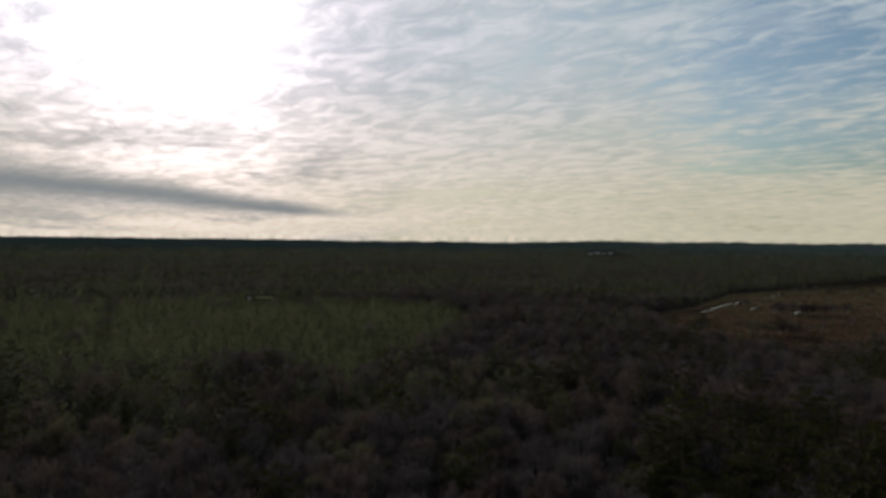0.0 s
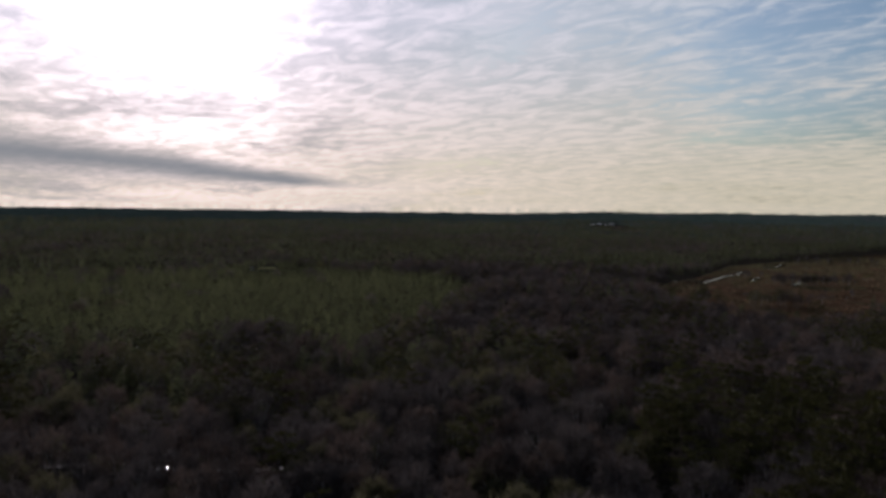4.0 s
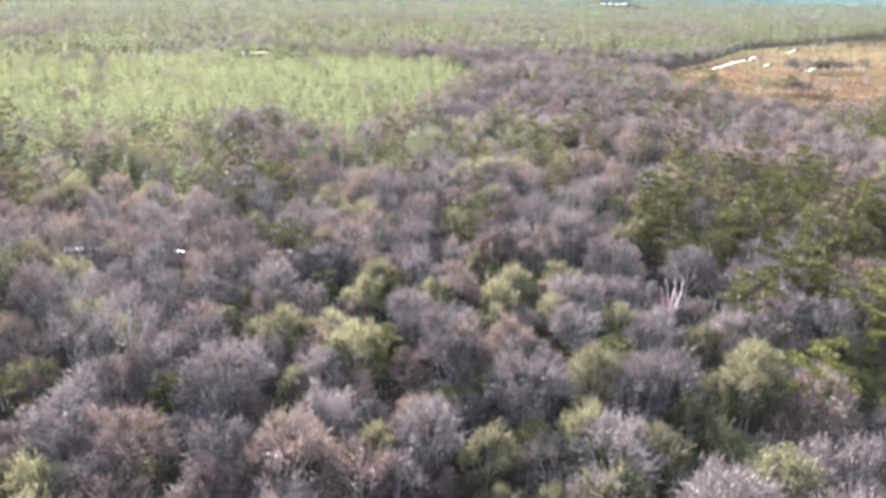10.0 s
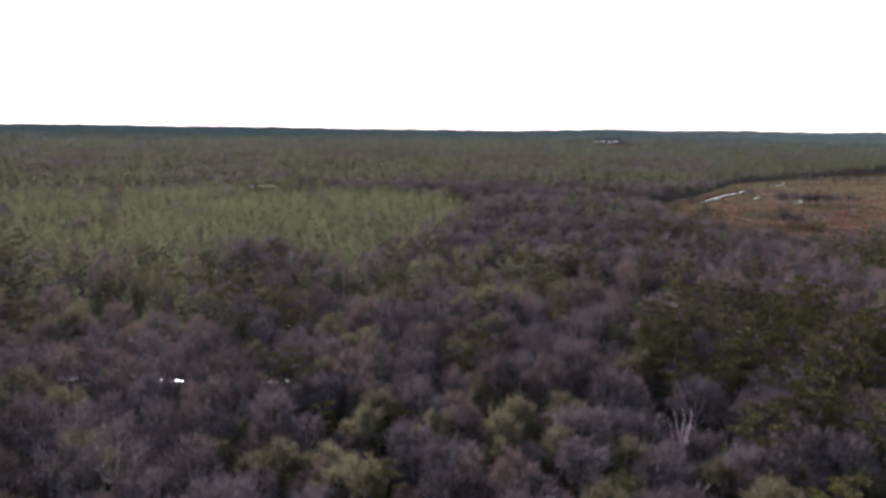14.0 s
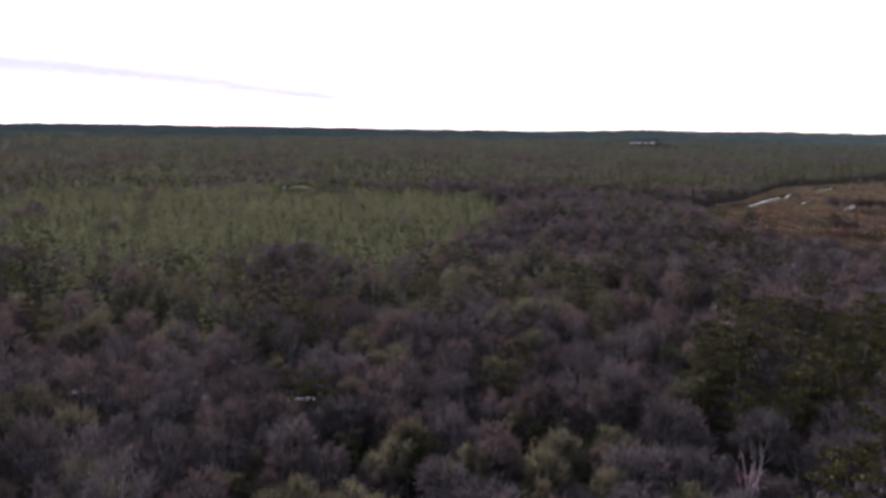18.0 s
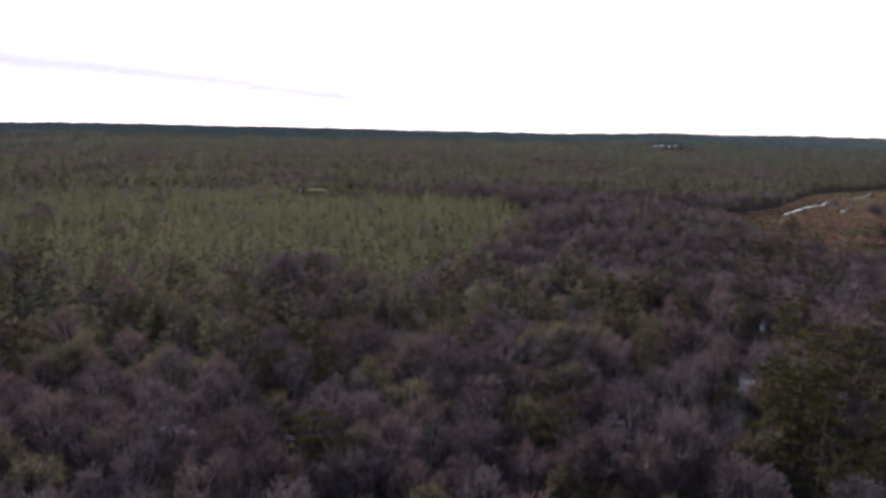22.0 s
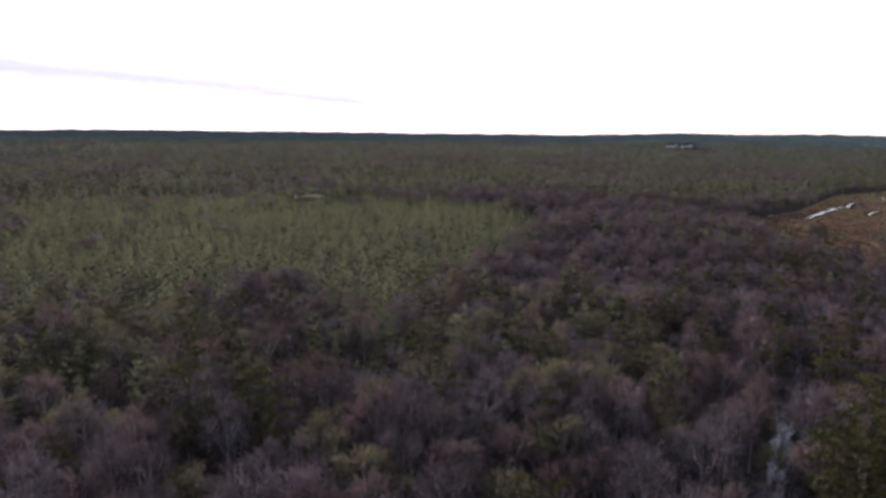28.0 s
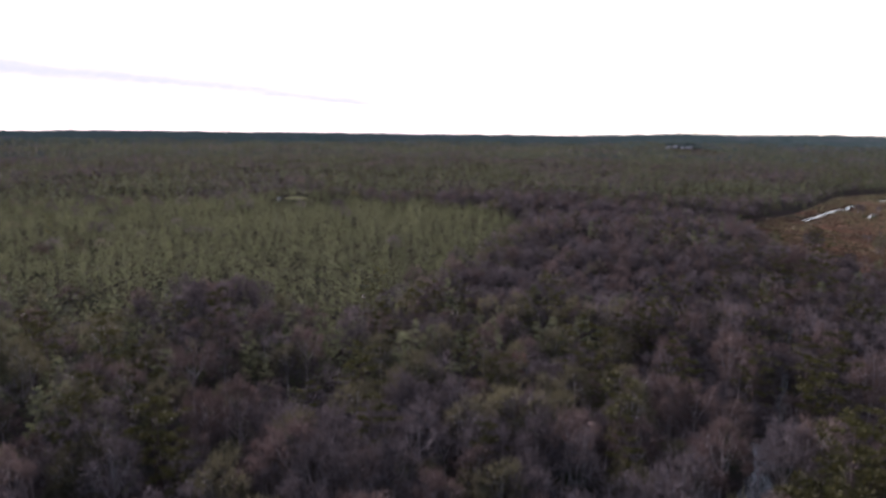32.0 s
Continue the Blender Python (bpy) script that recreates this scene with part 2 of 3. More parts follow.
def water_material():
    mat = bpy.data.materials.new("creek_water")
    mat.use_nodes = True
    n = Nodes(mat.node_tree)
    pos = n.add("ShaderNodeNewGeometry").outputs["Position"]
    bsdf = n.add("ShaderNodeBsdfPrincipled", {"Base Color": (0.02, 0.022, 0.018, 1), "Roughness": 0.06, "IOR": 1.33})
    n.put(bsdf.inputs["Normal"], n.add("ShaderNodeBump", {"Height": n.noise(pos, 1.5, 3), "Strength": 0.35, "Distance": 0.08}).outputs[0])
    n.add("ShaderNodeOutputMaterial", {0: bsdf.outputs[0]})
    return mat


WATER = water_material()


def canopy_material():
    """Woods too far off for single trees: pine green and bare grey-brown in patches, both tinted with haze."""
    mat = bpy.data.materials.new("distant_canopy")
    mat.use_nodes = True
    n = Nodes(mat.node_tree)
    pos = n.add("ShaderNodeNewGeometry").outputs["Position"]
    flat = n.add("ShaderNodeMapping", {0: pos, 3: (0.6, 1.0, 0.0)}).outputs[0]
    patch = n.noise(flat, 0.0035, 5, 0.6, 0.5)
    cell = n.add("ShaderNodeTexVoronoi", {"Vector": flat, "Scale": 0.05}, voronoi_dimensions="2D").outputs["Color"]
    cell = n.add("ShaderNodeSeparateColor", {0: cell}).outputs[0]
    # grey paler and green more teal than nearer trees: horizon haze in the colours
    grey = n.mix(cell, (0.095, 0.086, 0.090), (0.135, 0.122, 0.126))
    green = n.mix(cell, (0.056, 0.078, 0.068), (0.086, 0.110, 0.090))
    col = n.mix(n.span(n.math("ADD", patch, n.math("MULTIPLY", cell, 0.12)), 0.58, 0.80), green, grey)
    bsdf = n.add("ShaderNodeBsdfDiffuse", {"Color": col, "Roughness": 0.8})
    n.add("ShaderNodeOutputMaterial", {0: bsdf.outputs[0]})
    return mat


CANOPY = canopy_material()


# ---- mesh helpers ----
def mesh_of(name, verts, faces, mat, smooth=False):
    verts = np.asarray(verts, np.float32).reshape(-1, 3)
    faces = np.asarray(faces, np.int32)
    me = bpy.data.meshes.new(name)
    k = faces.shape[1]
    me.vertices.add(len(verts))
    me.vertices.foreach_set("co", verts.ravel())
    me.loops.add(faces.size)
    me.loops.foreach_set("vertex_index", faces.ravel())
    me.polygons.add(len(faces))
    me.polygons.foreach_set("loop_start", np.arange(0, faces.size, k, dtype=np.int32))
    me.polygons.foreach_set("use_smooth", np.full(len(faces), smooth))
    me.update(calc_edges=True)
    me.materials.append(mat)
    return me


def part(name, me, parent, label=""):
    ob = new(name, me)
    ob.parent = parent
    return tagged(ob, label)


def joined(bits):
    """One pair of vertices and faces out of several."""
    vs, fs, k = [], [], 0
    for v, f in bits:
        vs.append(v), fs.append(np.asarray(f) + k)
        k += len(v)
    return np.concatenate(vs), np.concatenate(fs)


def tube(points, radii, sides=6):
    """A tapered tube of triangles along a line."""
    points = np.asarray(points, float)
    vs, fs = [], []
    for i, (p, r) in enumerate(zip(points, radii)):
        d = points[min(i + 1, len(points) - 1)] - points[max(i - 1, 0)]
        d /= np.linalg.norm(d) + 1e-9
        a = np.cross(d, (0.31, 0.87, 0.2)); a /= np.linalg.norm(a)
        b = np.cross(d, a)
        w = np.arange(sides) * 2 * np.pi / sides
        vs.append(p + r * (np.cos(w)[:, None] * a + np.sin(w)[:, None] * b))
        if i:
            for j in range(sides):
                m = (j + 1) % sides
                o = (i - 1) * sides
                fs += [(o + j, o + m, o + sides + m), (o + j, o + sides + m, o + sides + j)]
    return np.concatenate(vs), np.array(fs)


def slivers(rng, at, way, length, width, face=None, loose=0.32):
    """Thin pointed triangles: twigs, needles and leaves."""
    way = way / (np.linalg.norm(way, axis=1)[:, None] + 1e-9)
    side = np.cross(way, rng.normal(size=way.shape) if face is None else face + rng.normal(size=way.shape) * loose)
    side /= np.linalg.norm(side, axis=1)[:, None] + 1e-9
    side *= np.asarray(width)[:, None] / 2
    v = np.stack([at - side, at + side, at + way * np.asarray(length)[:, None]], 1).reshape(-1, 3)
    return v, np.arange(len(v)).reshape(-1, 3)


def dome_ways(rng, n, low=-0.3):
    z = rng.uniform(low, 1, n)
    a = np.arange(n) * 2.39996 + rng.uniform(0, 6.28)
    r = np.sqrt(np.maximum(0, 1 - z * z))
    return np.stack([r * np.cos(a), r * np.sin(a), z], 1)


# ---- trees ----
def bare_frame(rng, tall, wide, tufts, stout=1.0):
    """Trunk, forking limbs with their branches, and the ends from which twigs fan out."""
    base = tall * 0.0135 * stout
    lean = rng.normal(size=2) * 0.025 * tall
    fork = tall * rng.uniform(0.30, 0.42)

    def stem(h):
        f = h / tall
        return np.array((lean[0] * f * f, lean[1] * f * f, h))

    trunk = tube([stem(h) for h in (-0.4, tall * 0.06, fork * 0.6, fork, tall * 0.56, tall * 0.74)],
                 [base * 1.5, base * 1.05, base * 0.85, base * 0.75, base * 0.45, base * 0.15], 6)
    limbs, lines = [], [np.array([stem(fork), stem(tall * 0.6), stem(tall * 0.80)])]
    for i in range(6):
        a = i * 6.283 / 6 + rng.uniform(-0.4, 0.4)
        s = stem(rng.uniform(fork * 0.85, tall * 0.52))
        reach = wide * rng.uniform(0.42, 0.72)
        e = s + (math.cos(a) * reach, math.sin(a) * reach, 0)
        e[2] = tall * rng.uniform(0.64, 0.82)
        m = s + (e - s) * (0.55, 0.55, 0.38) + rng.normal(size=3) * 0.25
        lines.append(np.array([s, m, e]))
        limbs.append([tube(lines[-1], [base * 0.5, base * 0.34, base * 0.13], 4)])
    d = dome_ways(rng, tufts, -0.32)
    p, q = rng.uniform(0, 6.28, 2)
    lump = 0.86 + 0.14 * np.sin(d[:, 0] * 4 + p) * np.cos(d[:, 1] * 4 + q) + rng.normal(size=tufts) * 0.05
    c = np.array((*(lean * 0.5), tall * 0.585)) + d * (wide, wide, tall * 0.40) * lump[:, None]
    ends = np.array([l[2] for l in lines])
    roots = np.empty_like(c)
    for k in range(tufts):
        j = int(np.argmin(np.linalg.norm((c[k] - ends) * (1, 1, 0.7), axis=1)))
        f = rng.uniform(0.1, 1.0)
        roots[k] = lines[j][1] + (lines[j][2] - lines[j][1]) * f
        bend = (roots[k] + c[k]) / 2 + rng.normal(size=3) * 0.18 * wide * 0.3
        limbs[j - 1 if j else int(rng.integers(0, 6))].append(tube([roots[k], bend, c[k]], [base * 0.17, base * 0.11, base * 0.04], 3))
    return trunk, limbs, c, d, roots


def bare_twigs(rng, c, d, roots, wide, each, thin, reach=1.0):
    """Fine twigs that fan up and out from the branch ends."""
    n = len(c) * each
    cc, dd, rr = (np.repeat(v, each, 0) for v in (c, d, roots))
    ahead = cc - rr
    ahead /= np.linalg.norm(ahead, axis=1)[:, None] + 1e-9
    at = cc - ahead * (rng.uniform(0, 0.42, n) * wide)[:, None] * 0.8 + rng.normal(size=(n, 3)) * 0.115 * wide
    way = ahead * 0.45 + dd * (0.55, 0.55, 0.3) + np.array((0, 0, 0.42)) + rng.normal(size=(n, 3)) * 0.42
    return slivers(rng, at, way, rng.uniform(0.13, 0.33, n) * wide * reach, rng.uniform(0.7, 1.3, n) * thin, dd + (0, 0, 0.35), 0.6)


def pine_boughs(kind, rng, tall, wide, boughs):
    """Where the needle clumps of a pine sit, and its boughs."""
    young = kind == "young"
    level = (np.arange(boughs) + rng.uniform(0, 1, boughs)) / boughs
    z0 = {"young": 0.16, "conifer": 0.30}.get(kind, 0.32)
    z = tall * (z0 + (0.985 - z0) * level)
    if kind == "pine":
        prof = np.sqrt(np.maximum(0.05, 1 - (level * 1.22 - 0.32) ** 2)) * rng.uniform(0.55, 1.15, boughs)
    else:
        prof = ((1 - level) ** (0.55 if young else 0.75) * 0.95 + 0.07) * rng.uniform(0.75, 1.12, boughs)
    a = np.arange(boughs) * 2.39996 + rng.uniform(0, 0.9, boughs)
    out = np.stack([np.cos(a), np.sin(a), a * 0], 1)
    root = np.stack([a * 0, a * 0, z - wide * 0.10], 1)
    tip = root + out * (wide * prof)[:, None] + np.array((0, 0, 1)) * (wide * (0.06 + 0.16 * rng.uniform(0, 1, boughs)))[:, None]
    inner = root + (tip - root) * rng.uniform(0.45, 0.65, (boughs, 1)) + rng.normal(size=(boughs, 3)) * (0.3, 0.3, 0.1)
    sizes = np.concatenate([np.full(boughs, 1.0), np.full(boughs, 0.9)]) * (0.62 if young else 1.0)
    return np.concatenate([tip, inner]), sizes, root, tip


def needles(rng, c, sizes, each, length, thin):
    """Flattened clumps of needles round the given places."""
    n = len(c) * each
    s = np.repeat(sizes, each)[:, None]
    d = rng.normal(size=(n, 3)) * (1, 1, 0.6) + (0, 0, 0.25)
    d /= np.linalg.norm(d, axis=1)[:, None]
    at = np.repeat(c, each, 0) + d * (0.62, 0.62, 0.30) * s * rng.uniform(0.2, 1.0, (n, 1))
    return slivers(rng, at, d + (0, 0, 0.45) + rng.normal(size=(n, 3)) * 0.3, rng.uniform(0.6, 1.15, n) * length, rng.uniform(0.7, 1.3, n) * thin, d + (0, 0, 0.8), 0.5)


def leaves(rng, tall, wide, blobs, n, leaf):
    """Rounded clumps of small leaves."""
    b = dome_ways(rng, blobs, -0.35) * (wide * 0.68, wide * 0.68, tall * 0.27) * rng.uniform(0.7, 1.05, (blobs, 1)) + (0, 0, tall * 0.64)
    pick = rng.integers(0, blobs, n)
    d = dome_ways(rng, n, -0.6)
    d = d[rng.permutation(n)]
    rad = rng.uniform(0.26, 0.42, blobs) * wide
    at = b[pick] + d * rad[pick][:, None] * rng.uniform(0.72, 1.0, (n, 1))
    return slivers(rng, at, d * 0.5 + rng.normal(size=d.shape) * 0.7 + (0, 0, 0.2), rng.uniform(0.7, 1.3, n) * leaf, rng.uniform(0.6, 1.0, n) * leaf * 0.75, d + (0, 0, 0.3), 0.5)


BARE = ("grey", "brown", "budding", "red")


def whole_tree(kind, rng, tall, wide, tufts, each):
    """Trunk, limbs and crown of a tree that stands by itself."""
    if kind in BARE:
        trunk, limbs, c, d, roots = bare_frame(rng, tall, wide, tufts)
        return trunk, [joined(l) for l in limbs], bare_twigs(rng, c, d, roots, wide, each, 0.18)
    if kind == "oak":
        trunk, limbs, c, d, roots = bare_frame(rng, tall, wide * 0.7, 14)
        return trunk, [joined(l) for l in limbs], leaves(rng, tall, wide, tufts // 2, tufts * each, 0.42)
    c, sizes, root, tip = pine_boughs(kind, rng, tall, wide, tufts)
    base = tall * 0.0115
    sway = rng.normal(size=2) * 0.012 * tall
    trunk = tube([(sway[0] * f * f, sway[1] * f * f, tall * f - 0.3 * (f == 0)) for f in (0, 0.1, 0.35, 0.6, 0.8, 0.98)],
                 [base * 1.5, base * 1.1, base * 0.9, base * 0.65, base * 0.4, base * 0.1], 6)
    limbs = [tube([r, (r + t) / 2 + (0, 0, -0.1), t], [base * 0.3, base * 0.2, base * 0.06], 3) for r, t in zip(root[::2], tip[::2])]
    if kind == "young":
        return trunk, limbs[:6], needles(rng, c, sizes, each, 0.62, 0.20)
    return trunk, limbs[:7], needles(rng, c, sizes * wide * 0.32, each, 0.62, 0.23)


def far_tree(kind, rng, tall, wide, tufts, each, thin):
    """A tree seen from afar: its crown alone, of fewer and broader tufts."""
    if kind in BARE:
        _, _, c, d, roots = bare_frame(rng, tall, wide, tufts)
        return bare_twigs(rng, c, d, roots, wide, each, thin, 0.72 if thin < 1 else 0.95)
    if kind == "oak":
        return leaves(rng, tall, wide, max(4, tufts // 2), tufts * each, thin * 1.6)
    c, sizes, root, tip = pine_boughs(kind, rng, tall, wide, max(4, tufts // 2))
    if kind == "young":
        return needles(rng, c, sizes * 1.15, max(2, each * 2 // 3), 0.55 + thin * 0.5, thin * 0.9)
    return needles(rng, c, sizes * wide * 0.28, each, 0.55 + thin * 0.6, thin)


FORM = {  # height, crown radius, tufts or boughs, triangles each, for the nearest; and for those further off
    "red": (14.0, 3.8, 30, 36, 30, 20), "grey": (19.0, 5.3, 44, 48, 40, 28), "brown": (18.0, 5.1, 44, 46, 40, 28), "budding": (17.0, 5.0, 46, 56, 42, 34),
    "pine": (22.0, 4.9, 22, 80, 20, 58), "conifer": (18.5, 3.8, 22, 26, 20, 18), "young": (10.5, 2.7, 20, 16, 20, 12), "oak": (15.5, 5.2, 44, 46, 40, 32),
}
NAMES = {"conifer": "blue_green_pine", "red": "red_tree", "grey": "bare_tree", "brown": "bare_brown_tree", "budding": "budding_tree", "pine": "pine_tree", "young": "young_pine", "oak": "evergreen_oak"}
LABELS = {
    "conifer": "tall dull haze-tinted pine of the far woods",
    "red": "small hardwood tree with dull red twigs and buds, in dense woodland",
    "grey": "leafless grey hardwood tree with fine twigs, in dense woodland",
    "brown": "leafless red-brown hardwood tree with fine twigs, in dense woodland",
    "budding": "hardwood tree with thin olive-green leaf buds, in dense woodland",
    "pine": "tall dark green pine with long bare trunk and layered boughs",
    "young": "young yellow-green plantation pine with conical crown",
    "oak": "broad yellow-green leafy tree with rounded lumpy crown",
}


# ---- the lie of the land ----
MARSH_EDGE = [(158, 560), (165, 640), (188, 694), (220, 733), (250, 756), (364, 949), (459, 1025), (640, 1178), (900, 1400), (900, 1000), (550, 750), (405, 590), (300, 475), (246, 432), (190, 428), (157, 470)]
PLANTATION = [(-420, 262), (-170, 214), (-105, 220), (-58, 234), (-44, 300), (-38, 386), (-18, 447), (0, 533), (-14, 621), (-33, 691), (-135, 740), (-300, 760), (-700, 820)]
PINE_KNOLL = [(39, 154), (41, 171), (56, 196), (76, 224), (106, 252), (128, 236), (132, 200), (130, 155), (108, 124), (80, 119), (60, 121), (48, 138)]
BRIGHT_PINES = [(174, 312), (184, 352), (250, 400), (260, 340), (200, 295)]
STREAM = [(-150, 176), (-110, 188), (-84, 184), (-62, 186), (-40, 194), (-15, 192), (9, 183), (24, 185), (40, 200), (53, 216), (61, 236), (67, 250), (70, 258)]
BROOK = [(70, 258), (80, 278), (88, 300), (114, 370), (128, 450), (134, 540), (162, 640), (228, 742), (257, 735)]
MARSH_CREEK = [(244, 714), (260, 737), (273, 756), (296, 790), (313, 813), (320, 812), (333, 841), (346, 858)]


def inside(poly, x, y):
    hit = np.zeros(np.shape(x), bool)
    for (x0, y0), (x1, y1) in zip(poly, poly[1:] + poly[:1]):
        cross = ((y0 > y) != (y1 > y)) & (x < (x1 - x0) * (y - y0) / (y1 - y0 + 1e-9) + x0)
        hit ^= cross
    return hit


def line_gap(line, x, y):
    best = np.full(np.shape(x), 1e9)
    for (x0, y0), (x1, y1) in zip(line, line[1:]):
        dx, dy = x1 - x0, y1 - y0
        f = np.clip(((x - x0) * dx + (y - y0) * dy) / (dx * dx + dy * dy), 0, 1)
        best = np.minimum(best, np.hypot(x - x0 - f * dx, y - y0 - f * dy))
    return best


def waves(x, y, size, seed):
    """Smooth rolling noise between about -1 and 1."""
    rng = np.random.default_rng(seed)
    out = 0
    for i in range(7):
        a, p = rng.uniform(0, 6.28, 2)
        k = 6.28 / (size * rng.uniform(0.5, 1.6))
        out = out + np.sin((x * np.cos(a) + y * np.sin(a)) * k + p)
    return out / 3.2


def bump(x, y, cx, cy, r):
    return np.exp(-((x - cx) ** 2 + (y - cy) ** 2) / (2 * r * r))


def land(x, y):
    """Height of the ground."""
    x, y = np.asarray(x, float), np.asarray(y, float)
    r = np.hypot(x, y)
    far = np.clip((r - 1300) / 3500, 0, 1)
    z = 26 * far ** 1.3 + waves(x, y, 1500, 5) * 5 * np.clip((r - 700) / 1500, 0, 1) + waves(x, y, 160, 8) * 0.8
    z = z + 9 * bump(x, y, -2550, 4100, 700) + 10 * bump(x, y, -600, 4700, 900) * 0.6
    z = z + 30 * far * np.clip(x / 2200, 0, 1)
    z = z + 9.0 * bump(x, y, -233, 726, 26)
    b = np.clip(bump(x, y, 505, 2690, 150) * 1.6, 0, 1)
    z = z * (1 - b) + 17 * b
    wet = inside(MARSH_EDGE, x, y)
    gap = np.minimum(line_gap(STREAM + BROOK[1:], x, y), line_gap(MARSH_CREEK, x, y))
    z = np.where(wet, np.minimum(z, 0) * 0.2 - 0.1, z)
    z = z * np.clip((gap - 4) / 25, 0, 1) - 0.9 * np.clip(1 - (gap - 2.5) / 3.5, 0, 1)
    return z


def polar(r, a0, a1, na):
    a = np.radians(np.linspace(a0, a1, na))
    R, A = np.meshgrid(r, a, indexing="ij")
    return R * np.sin(A), R * np.cos(A)


def sheet(X, Y, Z):
    """Grid of quads from three arrays."""
    n, m = X.shape
    i = np.arange(n * m).reshape(n, m)
    f = np.stack([i[:-1, :-1], i[:-1, 1:], i[1:, 1:], i[1:, :-1]], -1).reshape(-1, 4)
    return np.stack([X, Y, Z], -1).reshape(-1, 3), f[:, ::-1]


def ribbon(line, width, step=3.0, seed=1):
    """A flat band of water along a line with uneven banks."""
    rng = np.random.default_rng(seed)
    pts = []
    for (x0, y0), (x1, y1) in zip(line, line[1:]):
        n = max(1, int(math.hypot(x1 - x0, y1 - y0) / step))
        pts += [(x0 + (x1 - x0) * k / n, y0 + (y1 - y0) * k / n) for k in range(n)]
    pts = np.array(pts + [line[-1]], float)
    for _ in range(3):
        pts[1:-1] = (pts[:-2] + pts[1:-1] * 2 + pts[2:]) / 4
    d = np.gradient(pts, axis=0)
    d /= np.linalg.norm(d, axis=1)[:, None]
    side = np.stack([d[:, 1], -d[:, 0]], 1)
    w = width / 2 * (1 + 0.35 * np.sin(np.arange(len(pts)) * 0.7 + 1) + rng.uniform(-0.2, 0.2, len(pts)))
    return pts - side * w[:, None], pts + side * (w * rng.uniform(0.8, 1.2, len(pts)))[:, None]


def water_band(name, line, width, z, label, seed=1):
    a, b = ribbon(line, width, seed=seed)
    X, Y = np.stack([a[:, 0], b[:, 0]], 1), np.stack([a[:, 1], b[:, 1]], 1)
    v, f = sheet(X, Y, np.full(X.shape, z))
    return tagged(new(name, mesh_of(name, v, f, WATER, True)), label, "water", kind="structure")


# ground: one sheet to the horizon
rings = np.concatenate([[0.5], np.arange(15, 330, 7.5), np.geomspace(332, 4850, 110)])
gx, gy = polar(rings, -180, 180, 541)
v, f = sheet(gx, gy, land(gx, gy))
tagged(new("ground", mesh_of("ground", v, f, LITTER, True)), "dark woodland floor of leaf litter reaching the horizon", "ground", kind="structure")


def patch(name, poly, mat, label, step, lift):
    """A sheet that lies just over the ground inside a polygon."""
    p = np.array(poly, float)
    xs = np.arange(p[:, 0].min(), p[:, 0].max() + step, step)
    ys = np.arange(p[:, 1].min(), p[:, 1].max() + step, step)
    X, Y = np.meshgrid(xs, ys, indexing="ij")
    X, Y = X + waves(X, Y, 31, 3) * step * 0.3, Y + waves(Y, X, 29, 4) * step * 0.3
    keep = inside(poly, X, Y)
    Z = land(X, Y) + lift
    v, f = sheet(X, Y, Z)
    ok = keep.ravel()
    f = f[ok[f].all(1)]
    return tagged(new(name, mesh_of(name, v, f, mat, True)), label, "ground", kind="structure")


patch("marsh_ground", MARSH_EDGE, MARSH, "orange-brown wet grass marsh among the woods", 8, 0.35)
CLEARING = [(-245, 711), (-230, 708), (-217, 713), (-219, 723), (-234, 726), (-244, 721)]
patch("sand_clearing", CLEARING, SAND, "small pale sandy clearing in the pine woods", 2.0, 0.25)
water_band("brook", BROOK, 2.2, -0.45, "thin dark brook hidden under bare trees", 8)
water_band("stream", STREAM[:8], 2.4, -0.35, "narrow stream glinting between bare trees and dead trunks", 3)
water_band("stream", STREAM[7:], 5.4, -0.35, "dark stream winding between bare trees, pale where it mirrors the sky", 3)
water_band("marsh_creek", MARSH_CREEK, 3.2, 0.15, "shining creek of open water across the marsh", 4)
water_band("marsh_pool", [(398, 915), (421, 935), (440, 965), (452, 990)], 3.2, 0.42, "small shining pool of open water in the marsh", 5)
water_band("marsh_pool", [(312, 749), (323, 769), (332, 776)], 1.3, 0.42, "narrow shining pool of open water in the marsh", 6)
water_band("marsh_pool", [(334, 706), (344, 714), (352, 730), (364, 742)], 1.4, 0.42, "narrow shining pool of open water in the marsh", 7)


# ---- which tree grows where ----
KINDS = ["grey", "brown", "budding", "pine", "young", "oak", "conifer"]


